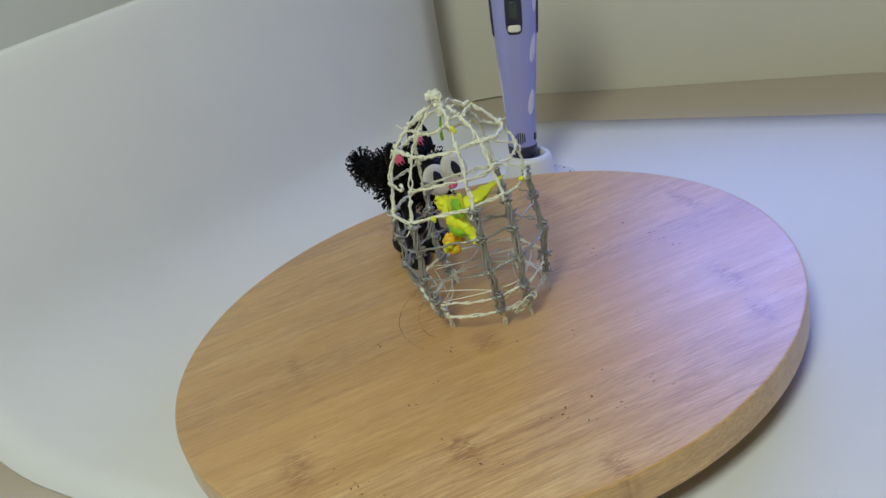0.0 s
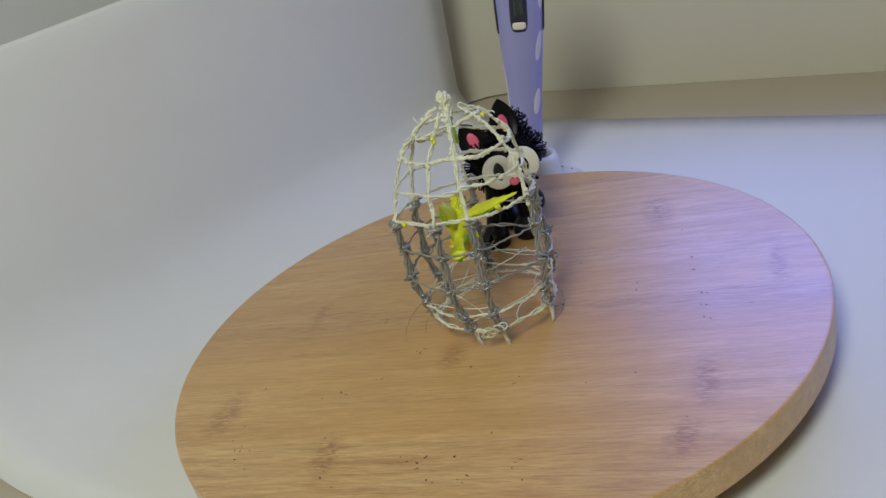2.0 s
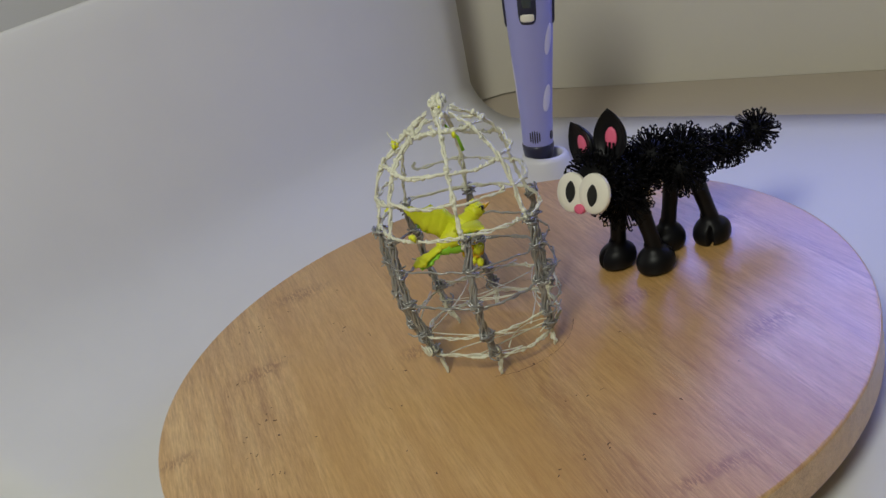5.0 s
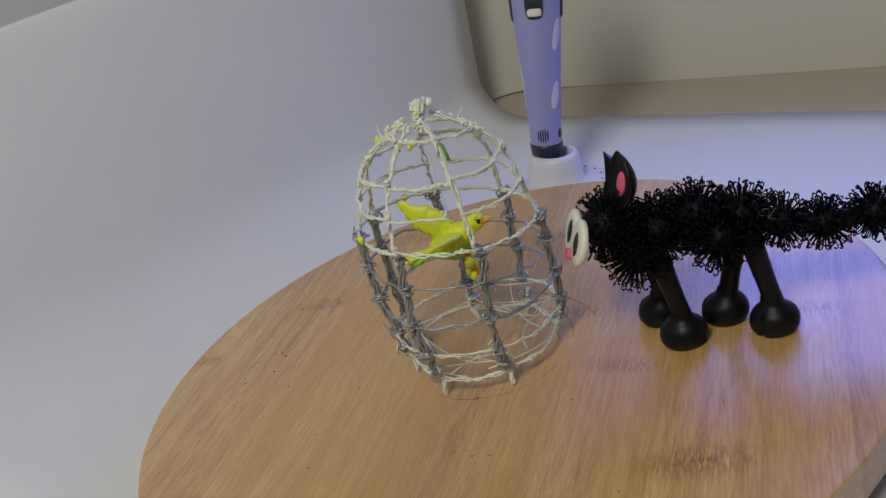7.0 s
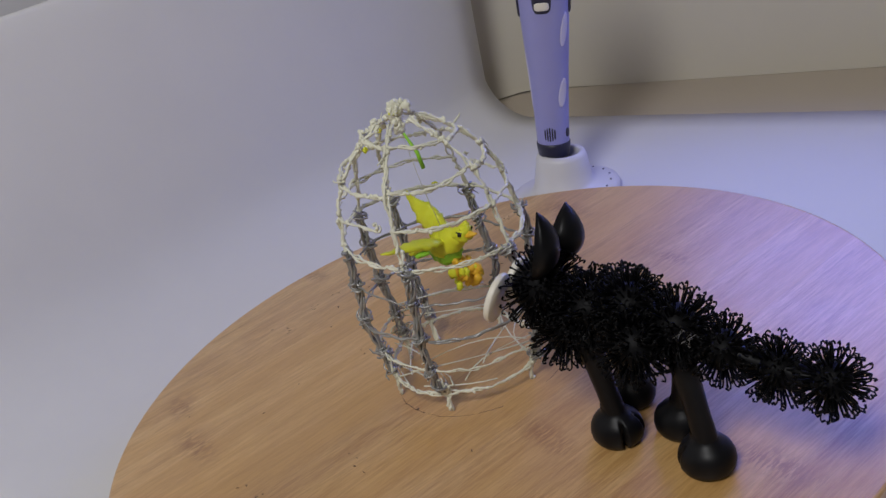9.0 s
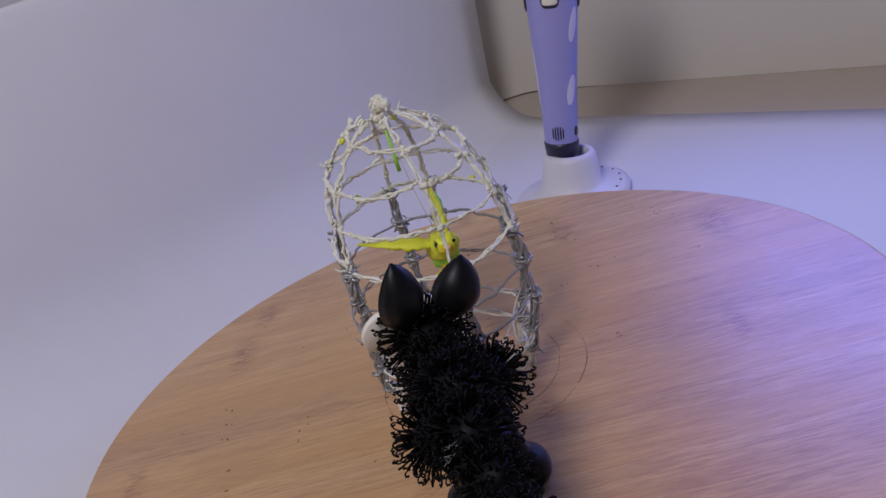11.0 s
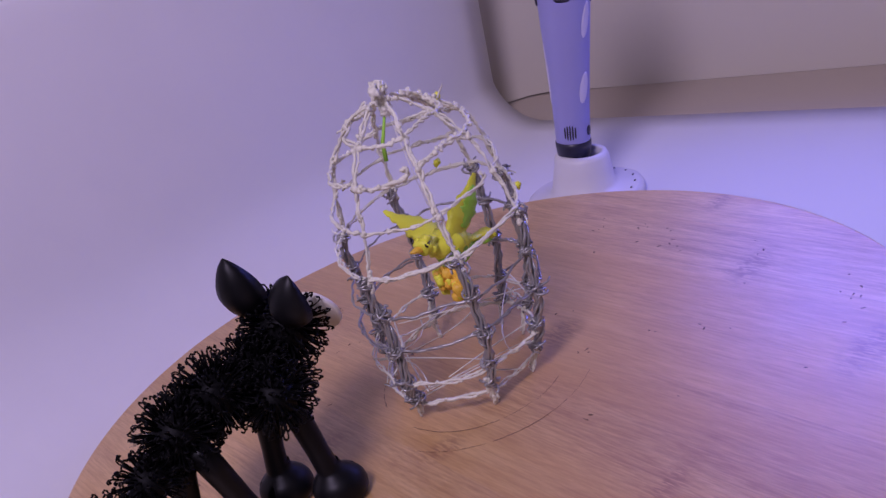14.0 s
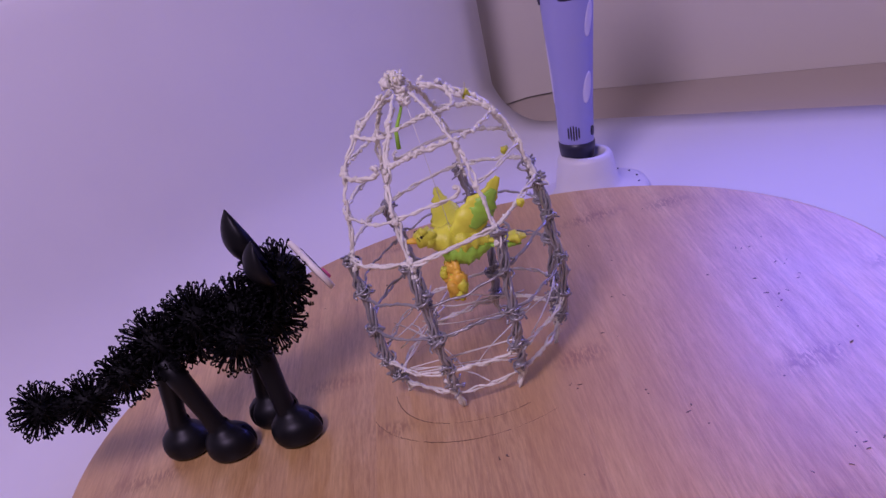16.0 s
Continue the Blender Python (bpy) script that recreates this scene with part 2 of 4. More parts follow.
def setting():
    # unseen room shell, added to close the scene in and bounce fill light
    tagged(part("ground", box(-1.6, 1.6, -1.6, 1.6, -0.80, -0.78), TABLE, smooth=False), "plain beige floor far below the table", "floor", kind="structure")
    for nm, b in (("wall_north", (-1.6, 1.6, 1.6, 1.7)), ("wall_south", (-1.6, 1.6, -1.7, -1.6)), ("wall_west", (-1.7, -1.6, -1.7, 1.7)), ("wall_east", (1.6, 1.7, -1.7, 1.7))):
        tagged(part(nm, box(*b, -0.8, 1.7), ROOM, smooth=False), "plain painted room wall", "wall", kind="structure")
    tagged(part("ceiling", box(-1.7, 1.7, -1.7, 1.7, 1.7, 1.8), ROOM, smooth=False), "plain painted ceiling", "ceiling", kind="structure")
    # table top
    table = empty("table", "cream table top under the white backdrop sheet", "table")
    g = Geo()
    g.prism([tuple(uv(a, b, 0).xy) for a, b in ((-0.55, -0.6), (-0.55, 0.9), (0.6, 0.9), (0.6, -0.6))], FLOOR - 0.032, FLOOR - 0.002)
    fixed_normals(part("tabletop", g, TABLE, table, smooth=False))
    for a, b in ((-0.5, -0.55), (-0.5, 0.85), (0.55, 0.85), (0.55, -0.55)):
        p = uv(a, b, 0)
        part("leg", box(p.x - 0.03, p.x + 0.03, p.y - 0.03, p.y + 0.03, -0.78, FLOOR - 0.032), TABLE, table, smooth=False)
    # the backdrop sheet: flat, then up in a cove
    cols = [-0.1713 + 0.537 * k / 20 for k in range(21)]

    def section(a):
        """The sheet's section; it leans back at one end and stands up at the other."""
        far = (a - cols[0]) / (cols[-1] - cols[0])
        far = far * far * (3 - 2 * far)
        rad, lean, high = 0.085 + (0.0458 - 0.085) * far, 0.22 + (-0.09 - 0.22) * far, 0.15 + (0.182 - 0.15) * far
        prof = [(0.80, 0.0), (0.4, 0.0), (0.1, 0.0), (-0.2147, 0.0)]
        prof += [(-0.2147 - rad * math.sin(radians(q)), rad - rad * math.cos(radians(q))) for q in range(8, 83, 7)]
        b0, z0 = prof[-1]
        prof += [(b0 - lean * k * high / 10, z0 + k * high / 10) for k in range(1, 11)]
        b0, z0 = prof[-1]
        for q in (25, 55, 85, 110):        # the upper edge rolls over
            b0, z0 = b0 - 0.0022 * math.sin(radians(8 + q)), z0 + 0.0022 * math.cos(radians(8 + q))
            prof.append((b0, z0))
        return prof
    g = Geo()
    rows = [section(a) for a in cols]
    prof = rows[0]
    for off in (0.0, -0.0015):
        for i in range(len(prof)):
            for a, row in zip(cols, rows):
                b, z = row[i]
                wob = 0.0012 * noise.noise(Vector((a * 7, b * 7, z * 7))) if z > 0.02 else 0
                g.v.append(uv(a, b + wob + (off if z > 0.03 else 0), FLOOR + z + (off if z <= 0.03 else 0)))
    n, m = len(prof), len(cols)
    for side in (0, 1):
        for i in range(n - 1):
            for k in range(m - 1):
                q = side * n * m + i * m + k
                g.f.append((q, q + 1, q + m + 1, q + m))
    for i in range(n - 1):
        for k in (0, m - 1):
            q = i * m + k
            g.f.append((q, q + m, q + m + n * m, q + n * m))
    sheet = fixed_normals(part("backdrop_sheet", g, SHEET))
    tagged(sheet, "matt white plastic backdrop sheet curving up from the table", "backdrop", kind="structure")
    p = [tuple(uv(a, b, 0).xy) for a, b in ((-0.9, -0.47), (-0.9, -0.41), (0.30, -0.41), (0.30, -0.47))]
    g = Geo()
    g.prism(p, FLOOR - 0.0015, 0.75)
    tagged(fixed_normals(part("wall_side", g, SHEET, smooth=False)), "plain pale grey wall beyond the sheet", "wall", kind="structure")
    # cream wall behind, bending forward at one end
    line = [(0.494, 0.75), (0.4627, 0.17), (0.4534, 0.0), (0.443, -0.19), (0.438, -0.255), (0.430, -0.275), (0.414, -0.290), (0.39, -0.302), (0.355, -0.313), (0.335, -0.33), (0.325, -0.44)]
    g = Geo()
    for d in (0.0, 0.012):
        for low in (True, False):
            for a, b in line:
                lift = 0.0012 if -0.295 < b < -0.2 else 0.0
                g.v.append(uv(a + d, b - d, FLOOR - 0.0018 + lift if low else 0.7))
    n = len(line)
    for i in range(n - 1):
        g.f += [(i, i + 1, n + i + 1, n + i), (2 * n + i, 2 * n + i + 1, 3 * n + i + 1, 3 * n + i), (n + i, n + i + 1, 3 * n + i + 1, 3 * n + i)]
    back = fixed_normals(part("wall_back", g, WALLCARD))
    tagged(back, "cream wall panel standing behind the sheet", "wall", kind="structure")


setting()


# ---- turntable ----
OX, OY = -0.0045, 0.0098            # the board lies off the turning axis
R, THICK, GRAIN = 0.18, 0.0175, radians(20)
DX, DY = 0.0015, 0.0040


def clip(poly, nx, ny, c):
    """The part of a convex loop with nx x + ny y <= c."""
    out = []
    for i, p in enumerate(poly):
        q = poly[(i + 1) % len(poly)]
        dp, dq = nx * p[0] + ny * p[1] - c, nx * q[0] + ny * q[1] - c
        if dp <= 0:
            out.append(p)
        if dp * dq < 0:
            s = dp / (dp - dq)
            out.append((p[0] + (q[0] - p[0]) * s, p[1] + (q[1] - p[1]) * s))
    return out


def turntable():
    top = empty("turntable", "round bamboo turntable board with pencil marks and brown scars", "turntable")
    nx, ny = -math.sin(GRAIN), math.cos(GRAIN)
    edges = [-0.181, -0.146, -0.108, -0.066, -0.031, 0.009, 0.05, 0.086, 0.124, 0.158, 0.188]

    def ring(rad):
        return [(DX + rad * math.cos(2 * math.pi * k / 160), DY + rad * math.sin(2 * math.pi * k / 160)) for k in range(160)]
    for lo, hi in zip(edges, edges[1:]):
        g = Geo()
        # the upper edge is eased by a millimetre
        loops = [[p for p in clip(clip(ring(rad), nx, ny, hi - 0.00001), -nx, -ny, -lo - 0.00001)] for rad in (R, R)]
        n = len(loops[0])
        for k, (z, ease) in enumerate(((-THICK, 0.0012), (-THICK + 0.001, 0.0), (-0.0011, 0.0), (-0.0003, 0.0004), (0.0, 0.0012))):
            for x, y in loops[0]:
                rr = math.hypot(x - DX, y - DY)
                f = (rr - ease) / rr if rr > R - 0.004 else 1.0
                g.v.append(Vector((DX + (x - DX) * f, DY + (y - DY) * f, z)))
        for k in range(4):
            g.f += [(k * n + i, k * n + (i + 1) % n, (k + 1) * n + (i + 1) % n, (k + 1) * n + i) for i in range(n)]
        g.f += [tuple(reversed(range(n))), tuple(4 * n + i for i in range(n))]
        fixed_normals(part("plank", g, BAMBOO, top, smooth=False))
    g = Geo()
    g.lathe([(0.0, FLOOR + 0.0002), (0.118, FLOOR + 0.0002), (0.12, FLOOR + 0.002), (0.12, -THICK - 0.003), (0.118, -THICK - 0.0003), (0.0, -THICK - 0.0003)], 64, (-OX, -OY, 0))
    fixed_normals(part("base", g, BAMBOO, top))
    # pencil circles, broken in places
    rnd = random.Random(5)
    for rad, spans in ((0.0392, ((-5, 85), (118, 222))), (0.0510, ((132, 205), (208, 228)))):
        for a0, a1 in spans:
            g = Geo()
            q0 = a0
            while q0 < a1:
                q1 = min(a1, q0 + rnd.uniform(5, 26))
                n = max(3, int((q1 - q0) / 2))
                off = rnd.uniform(-0.0003, 0.0003)
                pts = []
                for k in range(n + 1):
                    q = radians(q0 + (q1 - q0) * k / n)
                    rr = rad + off + 0.0006 * math.sin(q * 3) + rnd.uniform(-0.00014, 0.00014)
                    pts.append((0.006 + rr * math.cos(q), 0.004 + rr * math.sin(q), 0.0001))
                wide = rnd.uniform(0.00004, 0.00022)
                g.tube(pts, [wide * rnd.uniform(0.4, 1.2) for _ in pts], 4, 0.3, (0, 0, 1))
                q0 = q1 + rnd.choice((-1.5, 0.5, 3, 9))
            part("pencil_line", g, PENCIL, top)
    # small pencil ticks and pits
    for x, y in ((0.0731, 0.0478), (0.0756, 0.0411), (0.1137, 0.0452), (0.1109, 0.0451), (0.0920, 0.0787), (0.0521, -0.0450), (0.0619, -0.0862), (0.0843, -0.0979), (0.0836, -0.1039),
                 (0.0918, -0.1091), (0.0538, -0.1057), (0.0638, -0.1181), (0.0673, -0.1193), (0.0665, -0.1146), (0.0406, -0.1101), (0.0410, -0.1182), (-0.0560, -0.0163), (-0.0321, -0.0828),
                 (-0.0207, -0.0659), (-0.0133, -0.0361), (-0.0684, -0.1320), (-0.0560, -0.1425), (-0.0452, -0.1463), (0.0090, -0.1415), (-0.0023, -0.1341), (0.0223, -0.0444), (0.0830, -0.1006),
                 (0.0389, -0.1149), (0.0336, -0.1157), (0.0150, 0.1235), (0.0761, 0.0313), (0.0737, 0.0364), (0.0451, 0.0125), (0.0418, 0.0197), (0.0872, -0.0409), (0.0743, 0.1079),
                 (0.1204, 0.0238), (0.1145, 0.0342), (0.1066, -0.0272), (0.0524, -0.0505), (0.0306, 0.0626), (-0.0580, -0.1368), (-0.0614, -0.1375), (-0.0235, -0.0670), (-0.0139, -0.0398),
                 (-0.0672, -0.0490), (-0.0547, -0.0192), (0.1173, 0.0345), (0.1241, 0.0230), (0.1381, 0.0402), (0.0979, 0.0663), (-0.0189, -0.1145), (-0.0360, -0.0819), (0.0288, -0.1142),
                 (0.0538, -0.1236), (0.0502, -0.1229), (-0.0599, -0.1338), (-0.0531, -0.1348), (-0.0711, -0.1207), (-0.0165, -0.0394), (0.1416, -0.0511), (0.0186, -0.0511), (-0.0844, -0.0915),
                 (-0.0009, -0.1385), (-0.0435, -0.0892)):
        g = Geo()
        q, ln = rnd.uniform(0, 6.28), rnd.uniform(0.0002, 0.0011)
        p = Vector((x, y, 0.0001))
        d = Vector((math.cos(q), math.sin(q), 0))
        side = Vector((-d.y, d.x, 0)) * rnd.uniform(-0.3, 0.3) * ln
        g.tube([p - d * ln, p + side, p + d * ln], [rnd.uniform(0.0001, 0.0004), rnd.uniform(0.00015, 0.0006), rnd.uniform(0.0001, 0.0003)], 5, 0.3, (0, 0, 1))
        part("pencil_tick", g, PENCIL, top)
    return top


# ---- birdcage ----
CX, CY = 0.0105, 0.0050
PROFILE = ((0.0, 0.0318), (0.009, 0.0335), (0.02, 0.0370), (0.038, 0.0392), (0.055, 0.0390), (0.072, 0.0384), (0.088, 0.0350), (0.102, 0.0302), (0.110, 0.0242), (0.1165, 0.0160), (0.1215, 0.007))
RIBS = (2, 55, 124, 176, 226, 282, 308)


def cage_r(z):
    for (z0, r0), (z1, r1) in zip(PROFILE, PROFILE[1:]):
        if z <= z1:
            s = (z - z0) / (z1 - z0)
            s = s * s * (3 - 2 * s) * 0.25 + s * 0.75
            return r0 + (r1 - r0) * s
    return 0.006


def cage_at(deg, z, out=0.0):
    a = radians(deg)
    r = cage_r(z) * (1 + 0.035 * math.cos(2 * (a - radians(135)))) + out + 0.0018 * noise.noise(Vector((math.cos(a) * 2.2, math.sin(a) * 2.2, z * 70)))
    lean = math.sin(math.pi * min(z, 0.12) / 0.12)          # the middle sags to one side
    tip = 0.0055 * math.cos(a - radians(320)) * min(z / 0.072, 1.0) * min(1.0, max(0.0, (0.1215 - z) / 0.04))      # the rings tip to one side
    return Vector((CX - 0.0015 * lean + r * math.cos(a), CY - 0.0025 * lean + r * math.sin(a), z + tip))


def twine(g, pts, rnd, strands=2, rad=0.00055, spread=0.0006, turns=5.0, rough=0.35, kink=0.0008, beads=0.0):
    """Strands of drawn filament laid round each other along a line."""
    pts = [Vector(p) for p in pts]
    length = sum((b - a).length for a, b in zip(pts, pts[1:]))
    n = max(4, int(length / 0.0008))
    ph = rnd.uniform(0, 6.28)
    for s in range(strands):
        path, rr = [], []
        jig = rnd.uniform(0, 50)
        for k in range(n + 1):
            f = k / n * (len(pts) - 1)
            i = min(int(f), len(pts) - 2)
            p = pts[i].lerp(pts[i + 1], f - i)
            d = (pts[i + 1] - pts[i]).normalized()
            a = d.orthogonal().normalized()
            b = d.cross(a)
            p = p + (a * noise.noise(p * 190 + Vector((7, jig, 0))) + b * noise.noise(p * 190 + Vector((jig, 3, 9)))) * kink
            q = ph + 6.283 * (s / strands + turns * k / n)
            w = spread * (0.8 + 0.5 * noise.noise(p * 260 + Vector((jig, 0, 0))))
            path.append(p + a * math.cos(q) * w + b * math.sin(q) * w)
            rr.append(rad * (1 + rough * 1.9 * noise.noise(p * 820 + Vector((0, jig, 0)))))
        g.tube(path, rr, 5)
        for p, w in zip(path, rr):          # drops where the filament was pressed on
            if rnd.random() < beads:
                o = Vector((rnd.uniform(-1, 1), rnd.uniform(-1, 1), rnd.uniform(-1, 1))) * rad * 0.9
                g.blob(p + o, w * rnd.uniform(1.0, 1.5), (1, 1, 1), 6, 4, 0.4)


def clump(g, c, rnd, n, spread, size):
    """Drops of filament heaped at a joint."""
    for _ in range(n):
        o = Vector((rnd.uniform(-1, 1), rnd.uniform(-1, 1), rnd.uniform(-1.3, 1.3))) * spread * 0.62
        g.blob(Vector(c) + o, size * rnd.uniform(0.6, 1.3), (1, 1, 1.2), 8, 6, 0.7)


def birdcage():
    rnd = random.Random(11)
    cage = empty("birdcage", "small domed birdcage drawn in white and silver plastic filament", "birdcage")
    # upper ribs, white
    for i, deg in enumerate(RIBS):
        g = Geo()
        bend = rnd.uniform(-3, 3)
        twine(g, [cage_at(deg + bend * math.sin((z - 0.07) * 60), z) for z in (0.069, 0.076, 0.084, 0.092, 0.1, 0.107, 0.113, 0.118, 0.1215)], rnd, (2, 3, 2, 3, 2, 2, 3, 2)[i], (0.00062, 0.00058, 0.00052, 0.0006, 0.0005, 0.00066, 0.00058, 0.00054)[i], 0.0006, rnd.uniform(1.0, 2.5), 0.45, 0.0011, 0.12)
        for z, n in ((0.0675, 4), (0.0705, 6), (0.0735, 3), (0.088, 3), (0.103, 5), (0.115, 5)):
            clump(g, cage_at(deg + bend * math.sin((z - 0.07) * 60), z), rnd, n, 0.0012, 0.0008)
        part("white_rib", g, WHITEFIL, cage, "twisted off-white filament rib")
    # lower ribs, silver, several strands with knots where rings cross
    for i, deg in enumerate(RIBS):
        g = Geo()
        drift = rnd.uniform(-5, 5)

        def at(z, out=0.0):
            return cage_at(deg + drift * math.sin(z * 55), z, out)
        for z0, z1 in ((0.071, 0.055), (0.056, 0.038), (0.039, 0.022), (0.023, 0.012)):
            twine(g, [at(z0 + (z1 - z0) * k / 6, 0.0004 * math.sin(3.14 * k / 6)) for k in range(7)], rnd, 6, 0.00062, 0.0016, rnd.uniform(0.1, 0.6), 0.25, 0.0009)
        for z in (0.070, 0.0555, 0.0385, 0.0225, 0.013):
            c = at(z)
            for _ in range(rnd.randint(6, 12)):
                q = rnd.uniform(0, 6.28)
                o = Vector((rnd.uniform(-1, 1), rnd.uniform(-1, 1), rnd.uniform(-1, 1))) * 0.0016
                w, dz = rnd.uniform(0.0012, 0.0030), rnd.uniform(-0.0018, 0.0018)
                pts = [c + o + Vector((math.cos(q + k * 0.8) * w, math.sin(q + k * 0.8) * w, (k - 3) * dz * 0.6)) for k in range(7)]
                g.tube(pts, rnd.uniform(0.00036, 0.00056), 5)
        part("silver_rib", g, GREYFIL, cage, "knotted silver filament rib")
    # rings
    for z, mat, strands, rad, name in ((0.115, WHITEFIL, 2, 0.0006, "white_ring"), (0.103, WHITEFIL, 2, 0.0006, "white_ring"), (0.088, WHITEFIL, 2, 0.00056, "white_ring"), (0.0715, WHITEFIL, 3, 0.0006, "white_ring"),
                                       (0.055, GREYFIL, 1, 0.00058, "silver_ring"), (0.0385, GREYFIL, 2, 0.00048, "silver_ring"), (0.0215, WHITEFIL, 2, 0.0005, "white_ring"), (0.0095, WHITEFIL, 2, 0.0006, "white_ring")):
        lift = rnd.uniform(0, 6.28)
        amp = 0.0012 if z < 0.1 else 0.0022
        for i, deg in enumerate(RIBS):
            nxt = RIBS[(i + 1) % 7] + (360 if i == 6 else 0)
            g = Geo()
            sag = rnd.uniform(-0.0016, 0.0010)
            dz = rnd.uniform(-0.0006, 0.0006)
            pts = []
            for k in range(9):
                q = deg + (nxt - deg) * k / 8
                zz = z + amp * math.sin(radians(q) + lift) + dz + sag * math.sin(3.14 * k / 8)
                pts.append(cage_at(q, min(zz, 0.121), -0.0008 * math.sin(3.14 * k / 8)))
            white = name == "white_ring"
            if white and z > 0.08 and rnd.random() < 0.16:        # an arc that stops short in a curl
                pts = pts[:7]
                e, d = pts[-1], (pts[-1] - pts[-2]).normalized()
                pts += [e + d * 0.0012 * math.sin(j * 0.9) * 1.2 + Vector((0, 0, 0.0015 * (1 - math.cos(j * 0.9)))) for j in (1, 2, 3, 4)]
            twine(g, pts, rnd, strands, rad * rnd.uniform(0.75, 1.15), 0.00048 if strands > 1 else 0.0002, rnd.uniform(0.8, 3) if white else rnd.uniform(1, 3), 0.5 if white else 0.25, 0.001, (0.3 if z > 0.1 else 0.05) if white else 0.0)
            part(name, g, mat, cage)
    # feet
    for deg in RIBS:
        g = Geo()
        tip = cage_at(deg + rnd.uniform(-4, 4), 0.0, 0.001 + rnd.uniform(-0.001, 0.0015))
        tip.z = 0.0006
        for j in range(3):
            end = tip + Vector((rnd.uniform(-1, 1), rnd.uniform(-1, 1), 0)) * 0.0007
            end.z = 0.0006 + 0.0012 * j
            twine(g, [cage_at(deg + rnd.uniform(-2, 2), 0.0185 - 0.002 * j), cage_at(deg + rnd.uniform(-2, 2), 0.0095), end], rnd, 2, 0.00052, 0.0006, 1.2, 0.5, 0.0008, 0.12)
        clump(g, cage_at(deg, 0.0115), rnd, 7, 0.0015, 0.0008)
        part("foot", g, WHITEFIL, cage, "short off-white filament foot")
    # knob on top: a loop over a knot
    g = Geo()
    c = Vector((CX, CY, 0.1190))
    for s in range(4):
        twine(g, [c + Vector((0.0020 * math.cos(s * 1.7 + k * 1.5), 0.0020 * math.sin(s * 1.7 + k * 1.5), 0.0011 * k - 0.003)) for k in range(8)], rnd, 2, 0.0007, 0.0005, 3, 0.4)
    top = c + Vector((-0.0008, 0.0006, 0.0070))
    g.blob(top, 0.0027, (1, 1, 1.05), 12, 9, 0.5)
    clump(g, top, rnd, 12, 0.0036, 0.0010)
    bead = top + Vector((-0.0042, 0.0028, 0.0004))
    g.blob(bead, 0.0020, (1, 1, 1), 10, 8, 0.6)
    clump(g, bead, rnd, 9, 0.0028, 0.0009)
    clump(g, c + Vector((0, 0, 0.001)), rnd, 14, 0.0032, 0.0010)
    g.tube([c - Vector((0, 0, 0.003)), c, top], [0.0026, 0.0016, 0.002], 8)
    knob = part("knob", g, WHITEFIL, cage, "off-white filament knot at the top")
    for s in range(15):
        ax = Vector((rnd.uniform(-1, 1), rnd.uniform(-1, 1), rnd.uniform(-1, 1))).normalized()
        e1 = ax.orthogonal().normalized()
        e2 = ax.cross(e1)
        w = rnd.uniform(0.0018, 0.0033)
        g = Geo()
        twine(g, [top + (e1 * math.cos(k * 0.8) + e2 * math.sin(k * 0.8)) * w for k in range(8)], rnd, 1 + s % 2, 0.00055, 0.0003, 1, 0.5, 0.001, 0.15)
        part("loop", g, YELLOW if s == 3 else WHITEFIL, knob, "bit of yellow filament" if s == 3 else "")
    for deg, z in ((285, 0.1125), (20, 0.1150), (250, 0.0725), (330, 0.0735)):
        g = Geo()
        clump(g, cage_at(deg, z, 0.0008), rnd, 4, 0.0012, 0.0009)
        part("yellow_speck", g, YELLOW, cage, "stray bit of yellow filament")
    # curls and loose ends that stick out
    for k in range(22):
        g = Geo()
        z = rnd.choice((0.011, 0.02, 0.038, 0.055, 0.071, 0.088, 0.103, 0.113))
        c = cage_at(rnd.choice(RIBS) + rnd.uniform(-4, 4), z, 0.0008)
        out = Vector((c.x - CX, c.y - CY, rnd.uniform(-0.02, 0.02))).normalized()
        tw, ln = rnd.uniform(-1.4, 1.4), rnd.uniform(0.0015, 0.0045)
        side = out.cross(Vector((0, 0, 1)))
        pts = [c + out * ln * math.sin(j * 0.35) + side * ln * 0.6 * (1 - math.cos(j * 0.35 * tw)) + Vector((0, 0, 0.0006 * j * tw)) for j in range(6)]
        g.tube(pts, [0.0005, 0.00042, 0.0004, 0.00034, 0.0003, 0.0002], 5)
        part("loose_end", g, GREYFIL if 0.015 < z < 0.07 and z != 0.02 else WHITEFIL, cage)
    for deg, z, ln in ((308, 0.0225, 0.0075), (226, 0.0385, 0.005), (124, 0.0225, 0.006), (55, 0.0385, 0.0055), (2, 0.0225, 0.0065)):
        g = Geo()
        c = cage_at(deg, z)
        out = Vector((c.x - CX, c.y - CY, 0)).normalized()
        side = out.cross(Vector((0, 0, 1))) * rnd.choice((-1, 1))
        g.tube([c, c + out * ln * 0.35 + side * ln * 0.2, c + out * ln * 0.7 + side * ln * 0.4 + Vector((0, 0, 0.0006)), c + out * ln * 0.85 + side * ln * 0.75 + Vector((0, 0, 0.002))], [0.0009, 0.0007, 0.0005, 0.0003], 6)
        part("prong", g, GREYFIL, cage, "silver filament end sticking out")
    for k in range(5):
        g = Geo()
        c = cage_at(294 + k * 4, 0.010 + 0.0012 * k, 0.0012)
        w = rnd.uniform(0.0016, 0.0032)
        up = Vector((0, 0, 1))
        side = Vector((c.y - CY, CX - c.x, 0)).normalized()
        pts = [c + side * w * math.cos(j * 0.7 + k) + up * w * 0.8 * math.sin(j * 0.7 + k) + (c - Vector((CX, CY, c.z))).normalized() * 0.0003 * j for j in range(11)]
        g.tube(pts, 0.00045, 5)
